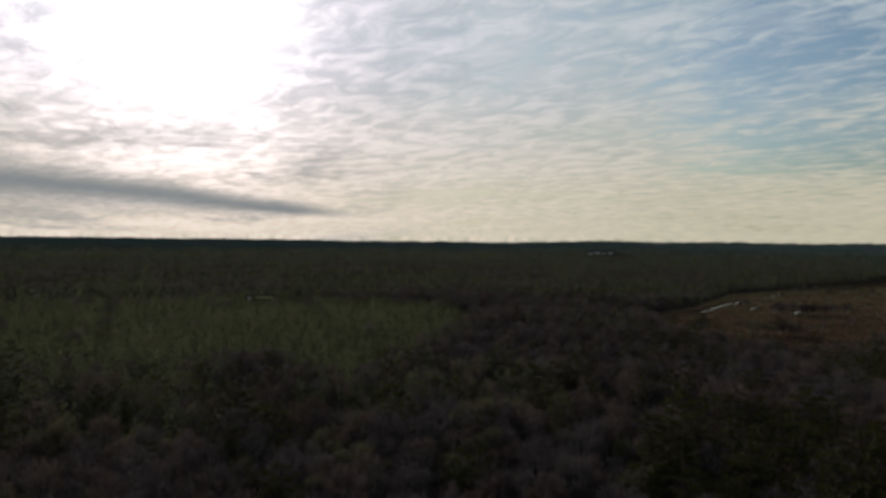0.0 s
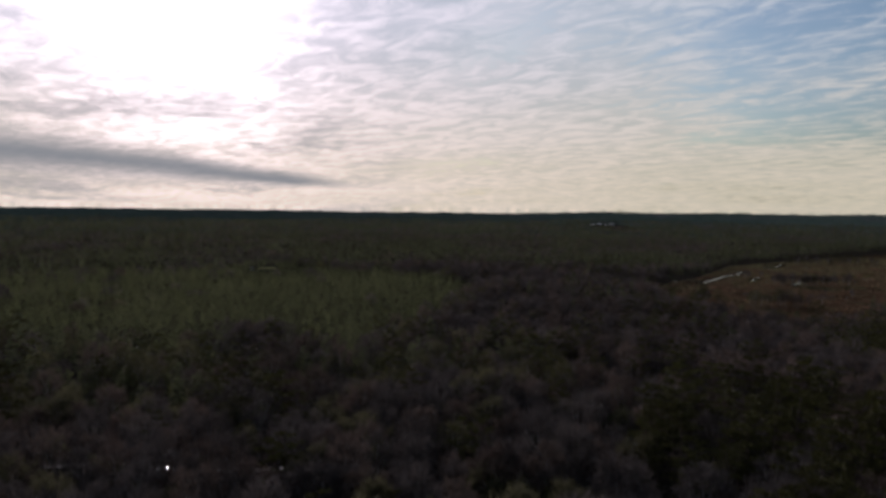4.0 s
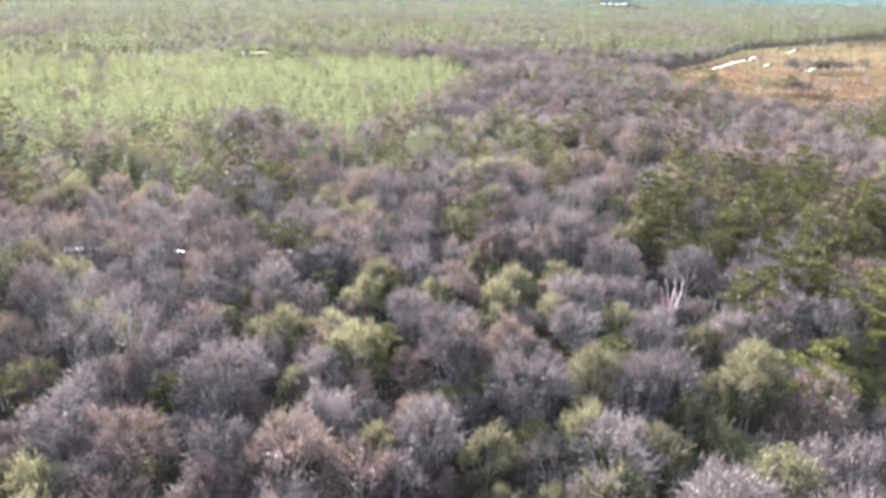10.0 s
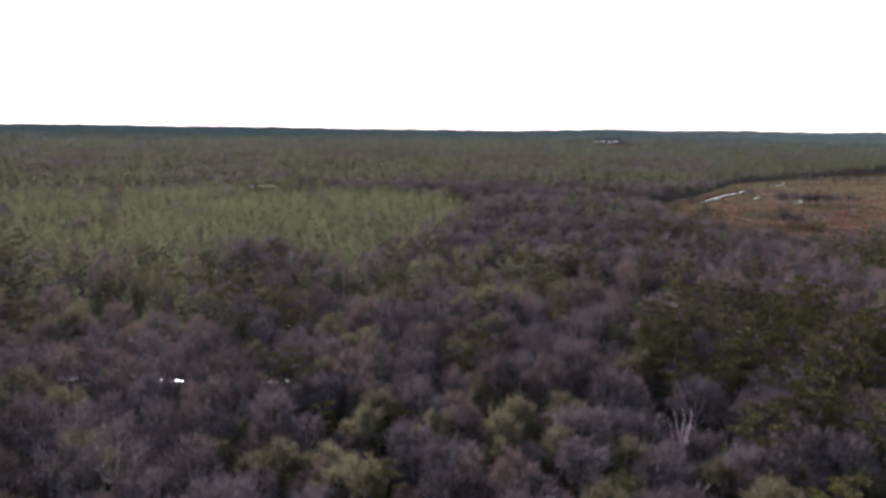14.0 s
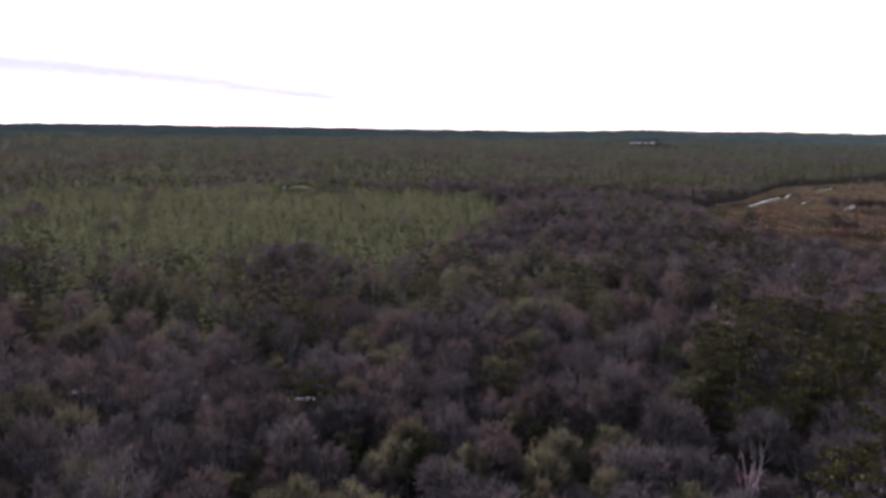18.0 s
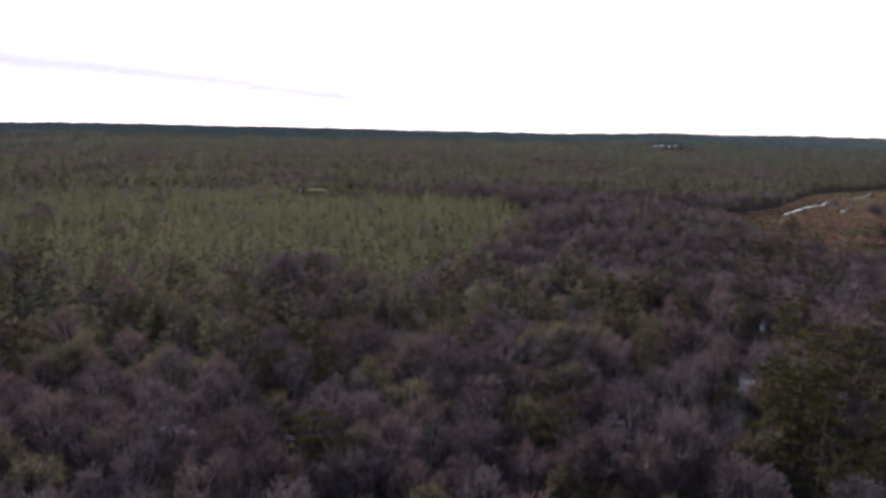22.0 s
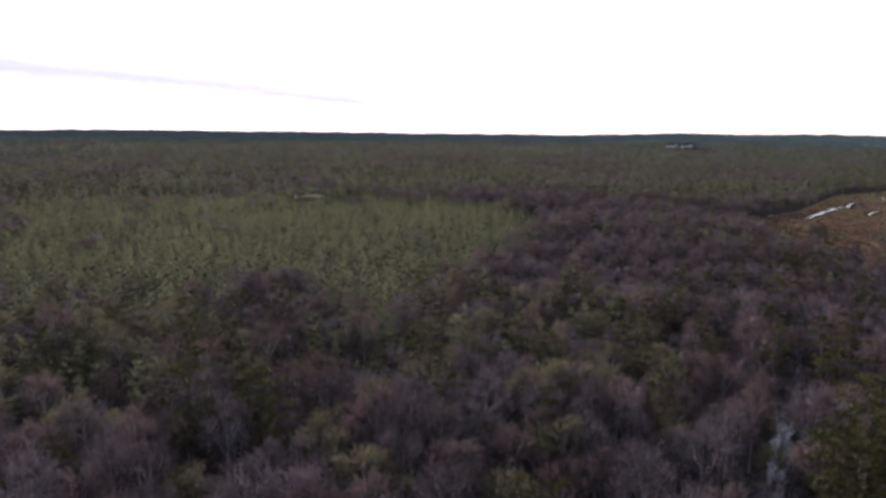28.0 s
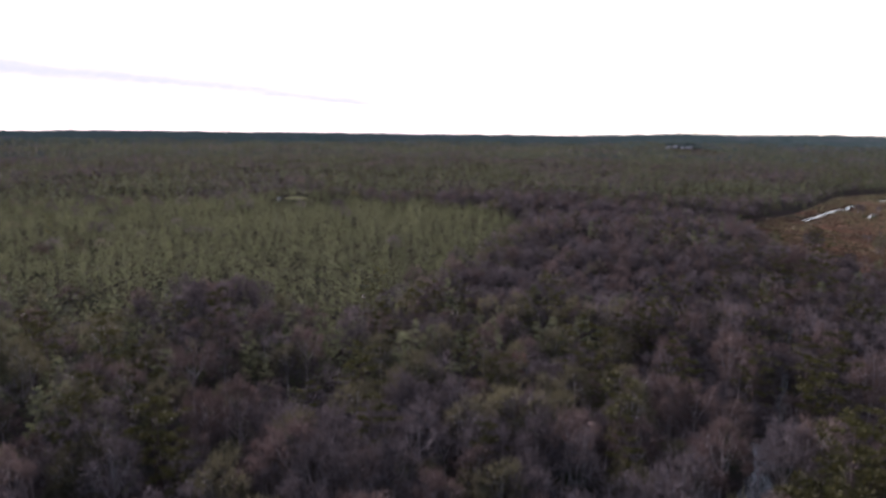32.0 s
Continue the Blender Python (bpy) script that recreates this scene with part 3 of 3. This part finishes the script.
def stock(x, y, rng):
    """Kind of tree for each place, -1 where none grows."""
    r = np.hypot(x, y)
    n = len(x)
    mixw = waves(x, y, 70, 21)
    broad = waves(x, y, 420, 22)
    w = np.zeros((n, 7))
    w[:, :6] = (0.52, 0.29, 0.14, 0.03, 0.0, 0.01)
    w[:, 1] += 0.12 * (mixw > 0.5)
    near_right = (y < 150) & (x > 5) & (r < 190)
    w[near_right, :6] = (0.44, 0.12, 0.34, 0.03, 0.0, 0.07)
    near_left = (y < 150) & (x <= 5)
    w[near_left, :6] = (0.44, 0.29, 0.24, 0.01, 0.0, 0.02)
    right = (x > 40) & (y > 250)
    w[right, :6] = (0.56, 0.32, 0.04, 0.02, 0.0, 0.0)
    clump = np.clip(0.02 + 0.50 * waves(x, y, 48, 61) * (waves(x, y, 48, 61) > 0.35), 0.02, 0.75)
    w[right, 3] += 0.3 * clump[right]
    w[right & (y > 330), 6] = 0.02 + 0.55 * clump[right & (y > 330)]
    # young pines in the middle of the plantation, mixed with hardwoods and older pines towards its edges
    wide = np.where(x < -90, 26, 11)
    plan = inside(PLANTATION, x + mixw * 8 + rng.normal(size=n) * wide * 0.8, y + waves(x, y, 45, 9) * 14 + rng.normal(size=n) * wide)
    core = bump(x, y, -45, 480, 120) + bump(x, y, -150, 380, 70) * 0.8
    other = np.clip(0.09 - 0.24 * core + 0.12 * waves(x, y, 75, 31) + 0.07 * waves(x, y, 26, 32), 0.004, 0.42)[plan]
    w[plan] = np.stack([0.46 * other, 0.14 * other, 0.14 * other, 0.03 * other, 1 - other, 0 * other, 0.23 * other], 1)
    # older pines and hardwoods among the young ones along the near side
    rim = plan & (y + 0.12 * x + waves(x, y, 60, 33) * 16 < 305)
    w[rim] = (0.09, 0.06, 0.10, 0.06, 0.49, 0.0, 0.20)
    for cx, cy, rr in ((-112, 318, 17), (-25, 800, 48), (-70, 300, 9)):
        w[np.hypot(x - cx, (y - cy) * 0.8) + rng.normal(size=n) * 4 < rr] = (0.7, 0.2, 0.05, 0, 0.05, 0, 0)
    ahead = np.hypot(x + 222, (y - 655) * 0.28) < 20
    w[ahead] = (0, 0, 0, 0, 1, 0, 0)
    fringe = (x < 15) & (y > 195) & (y < 330) & ~plan
    side = ~plan & (x > -60) & (y > 250 - 0.3 * x) & (y < 345) & (x < 44 + waves(x, y, 40, 34) * 8)
    w[fringe, 2], w[fringe, 3], w[fringe, 6] = 0.20, 0.06, 0.10 + 0.12 * (x[fringe] < -60)
    w[side] = (0.26, 0.10, 0.18, 0.14, 0.14, 0.0, 0.18)
    away = (r > 700 + rng.uniform(0, 120, n)) & ~(plan & (r < 760))
    west = np.clip((90 - x) / 160, 0, 1) * np.clip((1500 - r) / 500, 0, 1)
    g = np.clip(0.66 + 0.22 * west + 0.46 * broad + 0.20 * mixw, 0.12, 0.97)[away]
    west = west[away]
    w[away] = np.stack([0.62 * (1 - g), 0.25 * (1 - g), 0.13 * (1 - g), 0.10 * g, (0.20 + 0.30 * west) * g, 0 * g, (0.70 - 0.30 * west) * g], 1)
    knoll = inside(PINE_KNOLL, x, y)
    w[knoll, :6] = (0.14, 0.06, 0.08, 0.64, 0.0, 0.08)
    br = inside(BRIGHT_PINES, x, y)
    w[br, :6] = (0.1, 0, 0.1, 0.55, 0, 0.25)
    pick = (np.cumsum(w / w.sum(1)[:, None], 1) < rng.uniform(0, 1, n)[:, None]).sum(1)
    gap = line_gap(STREAM, x, y)
    room = np.where((x > 48) & (x < 75) & (y > 208) & (y < 246), 3.4, 1.9)
    none = (gap < room) | inside(MARSH_EDGE, x, y) | inside(CLEARING, x, y)
    none |= line_gap([(-72, 249), (-55, 254), (-40, 262)], x, y) < 5
    none |= line_gap([(-200, 990), (-140, 1004), (-75, 1016)], x, y) < 16
    none |= knoll & (rng.uniform(0, 1, n) < 0.22)
    none |= np.hypot(x + 231, (y - 702) * 0.6) < 15
    none |= (np.abs(x - 505) < 75) & (np.abs(y - 2500) < 250) & (rng.uniform(0, 1, n) < 0.93)
    none |= (mixw < -1.25) & (rng.uniform(0, 1, n) < 0.6) & (r > 170)
    return np.where(none, -1, np.minimum(pick, 6))


def scatter(r0, r1, a0, a1, step, seed, jitter=0.42):
    """Places on a shaken grid between two distances and two bearings (degrees right of +y)."""
    rng = np.random.default_rng(seed)
    g = np.arange(-r1, r1 + step, step)
    ys = np.arange(-r1, r1 + step, step * 0.87)
    X, Y = np.meshgrid(g, ys, indexing="ij")
    X = X + (np.arange(len(ys)) % 2)[None, :] * step / 2
    x, y = X.ravel() + rng.uniform(-1, 1, X.size) * step * jitter, Y.ravel() + rng.uniform(-1, 1, X.size) * step * jitter
    c, d = math.cos(0.3 + seed * 0.37), math.sin(0.3 + seed * 0.37)
    x, y = x * c - y * d, x * d + y * c
    r, a = np.hypot(x, y), np.degrees(np.arctan2(x, y))
    ok = (r >= r0) & (r < r1) & (a > a0) & (a < a1)
    return x[ok], y[ok]


def grove(name, label, kind, places, protos, rng, mat, squash=(0.8, 1.2)):
    """Many trees of one kind in one mesh."""
    bits_v, bits_f, tones, k = [], [], [], 0
    which = rng.integers(0, len(protos), len(places))
    for p, (pv, pf) in enumerate(protos):
        at = places[which == p]
        if not len(at):
            continue
        turn = rng.uniform(0, 6.28, len(at))
        s, hgt = rng.uniform(*squash, len(at)), rng.uniform(*squash, len(at))
        c, d = np.cos(turn)[:, None], np.sin(turn)[:, None]
        x = (pv[None, :, 0] * c - pv[None, :, 1] * d) * s[:, None] + at[:, 0, None]
        y = (pv[None, :, 0] * d + pv[None, :, 1] * c) * s[:, None] + at[:, 1, None]
        hgt = hgt * (0.88 + 0.16 * np.tanh(3 * waves(at[:, 0], at[:, 1] * 1.6, 190, 71))) if kind != "young" else hgt
        z = pv[None, :, 2] * hgt[:, None] + land(at[:, 0], at[:, 1])[:, None]
        bits_v.append(np.stack([x, y, z], -1).reshape(-1, 3))
        bits_f.append((pf[None] + (np.arange(len(at)) * len(pv))[:, None, None] + k).reshape(-1, 3))
        tones.append(np.repeat(rng.uniform(0, 1, len(at)), len(pv)))
        k += len(at) * len(pv)
    me = mesh_of(name, np.concatenate(bits_v), np.concatenate(bits_f), mat)
    me.attributes.new("tree", "FLOAT", "POINT").data.foreach_set("value", np.concatenate(tones).astype(np.float32))
    return tagged(new(name, me), label, "woodland", kind="stuff")


# ---- single trees near the flight line ----
def prototype(kind, seed, split, scale=1.0):
    rng = np.random.default_rng(seed)
    tall, wide = FORM[kind][:2]
    tall, wide = tall * scale * rng.uniform(0.93, 1.07), wide * scale * rng.uniform(0.9, 1.1)
    name = NAMES[kind]
    top = tagged(new(name), LABELS[kind], "tree", {"pine": "pines", "young": "young pines", "oak": "leafy trees"}.get(kind, "bare hardwood trees"))
    trunk, limbs, crown = whole_tree(kind, rng, tall, wide, *(FORM[kind][2:4] if split else FORM[kind][4:6]))
    bark = PINE_BARK if kind in ("pine", "young") else BARK
    if not split:
        trunk, limbs = joined([trunk, *limbs]), []
    part("trunk", mesh_of("trunk", *trunk, bark, True), top)
    for limb in limbs:
        part("limb", mesh_of("limb", *limb, bark, True), top)
    part("crown", mesh_of("crown", *crown, NEAR[kind]), top)
    return top


rng = np.random.default_rng(11)
near_x, near_y = scatter(50, 300, -52, 42, 7.7, 3)
near_kind = stock(near_x, near_y, rng)
fine_x, fine_y = scatter(225, 780, -47, 8, 4.7, 5, 0.4)
fine_kind = stock(fine_x, fine_y, rng)
planted = fine_kind == 4
fine_x, fine_y = fine_x[planted], fine_y[planted]
near_kind[(near_kind == 4)] = -1
order = np.argsort(line_gap([(0, 0), (-8, 50), (11, 94)], fine_x, fine_y))
track = line_gap([(0, 0), (-8, 50), (11, 94)], near_x, near_y)
CAPS = {"grey": 295, "brown": 280, "budding": 280, "pine": 260, "young": 200, "oak": 90, "conifer": 0}
PROTOS = {(k, b): [prototype(k, 100 * i + 10 * b + s, b) for s in range(5 if not b else 3)] for i, k in enumerate(KINDS[:6] + ["red"]) for b in (False, True)}
FIRST = {k: list(v) for k, v in PROTOS.items()}     # prototypes that still wait for their own place


def plant(kind, x, y, size, rng, label=""):
    m = pose(x, y, float(land(x, y)), rng.normal() * 1.5, rng.normal() * 1.5, rng.uniform(0, 360))
    key = (kind, bool(line_gap([(0, 0), (11, 94)], np.array(x), np.array(y)) < 74))
    if FIRST[key]:
        ob = FIRST[key].pop()
        ob.matrix_basis = m
    else:
        ob = copy_thing(PROTOS[key][rng.integers(0, len(PROTOS[key]))], m)
    ob.scale = (size * rng.uniform(0.9, 1.1), size * rng.uniform(0.9, 1.1), size * rng.uniform(0.92, 1.1))
    return tagged(ob, label) if label else ob


# trees that stand out, with their place and size
MARKED = {
    "oak": [(28, 109, 1.15), (63, 119, 1.0), (51, 122, 0.85), (69, 104, 1.1), (90, 151, 0.9), (-2, 97, 0.9), (21, 152, 0.9), (74, 97, 1.0)],
    "pine": [(-15, 107, 0.85), (-50, 92, 0.85), (-75, 88, 0.95), (-44, 138, 0.85), (-32, 137, 0.75), (-15, 134, 0.8), (-3, 174, 1.0), (3, 168, 0.95), (-89, 176, 0.9), (-61, 169, 0.85),
             (86, 262, 1.35), (82, 271, 1.1), (100, 347, 1.4), (126, 374, 1.45), (89, 373, 1.25), (122, 381, 1.2), (50, 309, 1.2), (50, 272, 1.0), (46, 303, 1.05), (29, 249, 0.9), (29, 217, 0.85), (3, 214, 0.9),
             (36, 247, 0.85), (-54, 198, 0.9), (93, 466, 0.9), (127, 474, 0.9), (168, 492, 1.15), (210, 410, 1.1), (219, 374, 1.1)],
    "red": [(-88, 137, 1.0), (47, 141, 0.9), (6, 281, 0.9)],
    "budding": [(4, 81, 1.0), (21, 90, 1.0), (-29, 87, 0.85), (37, 91, 0.9)],
}
marked_xy = np.array([(x, y) for v in MARKED.values() for x, y, s in v] + [(44, 129), (43, 124), (40, 126)])
for kind, spots in MARKED.items():
    for x, y, s in spots:
        plant(kind, x, y, s, rng)
clash = (np.hypot(near_x[:, None] - marked_xy[:, 0], near_y[:, None] - marked_xy[:, 1]) < 5.2).any(1)
near_kind = np.where(clash, -1, near_kind)
for i in order[:290]:
    plant("young", float(fine_x[i]), float(fine_y[i]), rng.uniform(0.75, 1.15), rng)
fine_x, fine_y = fine_x[order[290:]], fine_y[order[290:]]
rest = []
count = dict.fromkeys(KINDS, 0)
for i in np.argsort(track):
    if near_kind[i] < 0:
        continue
    k = KINDS[near_kind[i]]
    if count[k] < CAPS[k]:
        count[k] += 1
        plant(k, float(near_x[i]), float(near_y[i]), rng.uniform(0.74, 1.2) * {"oak": 0.84, "pine": 1.12}.get(k, 1.0), rng)
    else:
        rest.append(i)
rest = np.array(rest, int)


# ---- woods behind, joined ----
def cheap(kind, seed, tufts, each, thin):
    rng = np.random.default_rng(seed)
    tall, wide = FORM[kind][:2]
    return far_tree(kind, rng, tall * rng.uniform(0.9, 1.1), wide * rng.uniform(0.9, 1.15), tufts, each, thin)


def woods(x, y, kinds, tufts, each, thin, seed, name):
    rng = np.random.default_rng(seed)
    for i, k in enumerate(KINDS):
        ok = kinds == i
        if ok.any():
            grove(name % NAMES[k], "many " + LABELS[k].split(",")[0] + "s standing close together", k, np.stack([x[ok], y[ok]], 1),
                  [cheap(k, seed + 7 * s + i, tufts, each, thin) for s in range(8)], rng, FAR[k], (0.65, 1.25) if k == "young" else (0.75, 1.3) if k in ("pine", "conifer") else (0.72, 1.15))


if len(rest):
    woods(near_x[rest], near_y[rest], near_kind[rest], 32, 16, 0.30, 300, "%s_wood")
mid_x, mid_y = scatter(300, 480, -47, 38, 8.0, 4)
mid_kind = stock(mid_x, mid_y, rng)
mid_kind[mid_kind == 4] = -1
woods(mid_x, mid_y, mid_kind, 36, 14, 0.46, 400, "%s_wood")
mid_x, mid_y = scatter(480, 780, -47, 38, 8.0, 14)
mid_kind = stock(mid_x, mid_y, rng)
mid_kind[mid_kind == 4] = -1
woods(mid_x, mid_y, mid_kind, 30, 8, 0.75, 420, "%s_wood")
woods(fine_x, fine_y, np.full(len(fine_x), 4), 22, 8, 0.34, 450, "%s_plantation")
far_x, far_y = scatter(780, 1700, -46, 37, 8.6, 6)
woods(far_x, far_y, stock(far_x, far_y, rng), 10, 3, 1.5, 500, "distant_%s_wood")
rim_x, rim_y = scatter(1690, 2900, -46, 37, 13.5, 16)
woods(rim_x, rim_y, stock(rim_x, rim_y, rng), 8, 2, 2.6, 600, "distant_%s_wood")
v = polar(np.geomspace(1650, 4850, 210), -46, 46, 640)
r2 = np.random.default_rng(9)
X, Y = v[0] + r2.uniform(-4, 4, v[0].shape), v[1] + r2.uniform(-6, 6, v[0].shape)
town = (np.abs(X - 505) < 85) & (np.abs(Y - 2480) < 300)
Z = land(X, Y) + np.where(town, -1.0, np.clip((np.hypot(X, Y) - 2300) / 500, 0, 1) * 6 + 5 + r2.uniform(-1.6, 1.6, X.shape) + waves(X, Y, 260, 41) * 3 + waves(X, Y, 45, 42) * 1.5)
v, f = sheet(X, Y, Z)
tagged(new("distant_woodland", mesh_of("distant_woodland", v, f, CANOPY)), "far woods of pine and bare trees fading to the horizon", "woodland", kind="stuff")


# ---- marsh growth ----
def tussocks():
    rng = np.random.default_rng(77)
    x, y = rng.uniform(180, 700, 90000), rng.uniform(470, 1150, 90000)
    gap = np.minimum(line_gap(MARSH_CREEK, x, y), line_gap([(398, 915), (421, 935), (440, 965), (452, 990)], x, y))
    gap = np.minimum(gap, line_gap([(312, 749), (323, 769), (332, 776)], x, y))
    gap = np.minimum(gap, line_gap([(334, 706), (344, 714), (352, 730), (364, 742)], x, y))
    ok = inside(MARSH_EDGE, x, y) & (gap > 6.5)
    ok &= (waves(x, y, 40, 61) > -0.9)
    x, y = x[ok], y[ok]
    at = np.stack([x, y, land(x, y) + 0.2], 1)
    way = rng.normal(size=at.shape) * 0.35 + (0, 0, 1)
    tall = rng.uniform(0.5, 1.3, len(x)) * (1 + 0.5 * (waves(x, y, 60, 62) > 0.4))
    v, f = slivers(rng, at, way, tall, rng.uniform(0.8, 2.2, len(x)))
    me = mesh_of("marsh_grass", v, f, TUSSOCK)
    # rusty at the near end, straw and olive further back
    tone = np.clip(0.42 + 0.30 * waves(x, y, 90, 63) + 0.22 * waves(x, y, 30, 64) + (y - 0.4 * x - 640) / 500, 0, 1)
    me.attributes.new("tree", "FLOAT", "POINT").data.foreach_set("value", np.repeat(tone, 3).astype(np.float32))
    tagged(new("marsh_grass", me), "orange-brown and olive tussocks of dry marsh grass", "grass", kind="stuff")


tussocks()


# ---- dead trees, scrub, far buildings ----
def dead_tree(x, y, tall, seed, label, stout=1.2):
    """Pale standing dead tree: trunk with a few bare forked limbs."""
    rng = np.random.default_rng(seed)
    top = tagged(new("dead_tree"), label, "dead tree", "dead trees")
    trunk, limbs, c, d, roots = bare_frame(rng, tall, tall * 0.19, 18, stout)
    part("trunk", mesh_of("trunk", *trunk, PALE_WOOD, True), top)
    for limb in limbs:
        part("limb", mesh_of("limb", *joined(limb), PALE_WOOD, True), top)
    top.matrix_basis = pose(x, y, float(land(x, y)), 0, 0, rng.uniform(0, 360))
    return top


dead_tree(44, 129, 24.5, 5, "tall pale dead tree with bare forked limbs above the woods", 1.35)
for i, (x, y, h) in enumerate([(-84, 183, 10), (-88, 186, 8), (-70, 184, 9), (-64, 186, 11), (-59, 190, 9), (-47, 192, 10), (-36, 196, 9), (9, 183, 10), (12, 177, 8), (23, 186, 9), (61, 236, 9), (57, 226, 8), (-62, 88, 11), (-64, 92, 9)]):
    dead_tree(x, y, h, 50 + i, "short pale dead tree trunk standing at the stream bank")

scrub = np.random.default_rng(88)
for kind, cx, cy, dx, dy, count_here, size in (("grey", 345, 706, 30, 7, 30, 0.6), ("brown", 352, 712, 26, 6, 14, 0.55), ("pine", 356, 700, 14, 4, 5, 0.6),
                                               ("pine", 520, 990, 60, 20, 26, 0.6), ("grey", 520, 985, 60, 22, 18, 0.6), ("oak", 430, 770, 24, 7, 14, 0.5),
                                               ("grey", 192, 550, 8, 14, 7, 0.6), ("pine", 196, 556, 5, 8, 4, 0.65), ("budding", 240, 552, 18, 10, 12, 0.6),
                                               ("brown", 262, 545, 18, 12, 12, 0.6), ("pine", 258, 550, 16, 8, 6, 0.65), ("grey", 330, 782, 14, 8, 8, 0.4),
                                               ("budding", 420, 860, 40, 40, 8, 0.35), ("grey", 300, 600, 60, 30, 14, 0.35), ("grey", 395, 720, 16, 8, 10, 0.5)):
    for _ in range(count_here):
        x, y = cx + scrub.uniform(-dx, dx), cy + scrub.uniform(-dy, dy)
        if line_gap(MARSH_CREEK, np.array(x), np.array(y)) > 7:
            plant(kind, x, y, size * scrub.uniform(0.7, 1.3), scrub)

WHITE_PAINT = surface("white_cladding", (0.62, 0.62, 0.60), (0.74, 0.74, 0.72), 0.8, 0.6, c=(0.55, 0.55, 0.53), c_scale=0.15)
GREY_ROOF = surface("grey_metal_roof", (0.45, 0.46, 0.47), (0.60, 0.61, 0.62), 0.5, 0.45, spec=0.5)
DARK_GLASS = surface("dark_glass", (0.03, 0.035, 0.04), (0.05, 0.055, 0.06), 1.0, 0.15, spec=0.5)


def box(x0, x1, y0, y1, z0, z1):
    bm = bmesh.new()
    bmesh.ops.create_cube(bm, size=1.0, matrix=Matrix.Translation(((x0 + x1) / 2, (y0 + y1) / 2, (z0 + z1) / 2)) @ Matrix.Diagonal((x1 - x0, y1 - y0, z1 - z0, 1)))
    return bm


def solid(name, bm, mat, parent, label=""):
    me = bpy.data.meshes.new(name)
    bm.to_mesh(me)
    bm.free()
    me.materials.append(mat)
    return part(name, me, parent, label)


def building(name, x, y, w, d, h, turn, label, category):
    """A low gabled building: body, roof with eaves, a door and windows."""
    top = tagged(new(name), label, category, "far buildings" if w > 6 else "")
    solid("wall", box(-w / 2, w / 2, -d / 2, d / 2, -1.5, h), WHITE_PAINT, top)
    e, rise = w * 0.03 + 0.15, d * 0.16
    bm = bmesh.new()
    prof = [(-d / 2 - e, h - 0.05), (0, h + rise), (d / 2 + e, h - 0.05), (d / 2 + e, h + 0.2), (0, h + rise + 0.28), (-d / 2 - e, h + 0.2)]
    ends = [[bm.verts.new((sx * (w / 2 + e), py, pz)) for py, pz in prof] for sx in (-1, 1)]
    bm.faces.new(ends[0]), bm.faces.new(ends[1][::-1])
    for j in range(6):
        bm.faces.new((ends[0][j], ends[1][j], ends[1][(j + 1) % 6], ends[0][(j + 1) % 6]))
    bmesh.ops.recalc_face_normals(bm, faces=bm.faces)
    solid("roof", bm, GREY_ROOF, top)
    solid("door", box(-w * 0.08, w * 0.08, -d / 2 - 0.05, -d / 2 + 0.05, 0, min(h * 0.75, 4)), DARK_GLASS, top)
    for s in (-0.34, -0.2, 0.2, 0.34):
        solid("window", box(w * (s - 0.045), w * (s + 0.045), -d / 2 - 0.05, -d / 2 + 0.05, h * 0.4, h * 0.75), DARK_GLASS, top)
    top.matrix_basis = pose(x, y, float(land(x, y)), 0, 0, turn)
    return top


for x, y, w, d, h, turn in ((452, 2600, 9, 7, 3.0, 8), (468, 2640, 13, 8, 3.2, -5), (484, 2622, 8, 7, 2.8, 12), (499, 2680, 17, 9, 3.6, 4), (519, 2650, 10, 7, 3.0, -8),
                            (536, 2662, 9, 7, 2.9, 5), (556, 2690, 14, 8, 3.3, 0), (512, 2610, 8, 6, 2.8, 15), (395, 2560, 9, 7, 2.8, 10)):
    building("town_building", x, y, w, d, h, turn, "white gabled town building with grey metal roof, far off", "building")
building("shed", -247, 711, 2.8, 2.2, 1.9, 10, "small white shed at the edge of the sandy clearing", "shed")

# prototypes that found no place in the woods are taken away
for waiting in FIRST.values():
    for ob in waiting:
        for o in (*ob.children_recursive, ob):
            bpy.data.objects.remove(o)
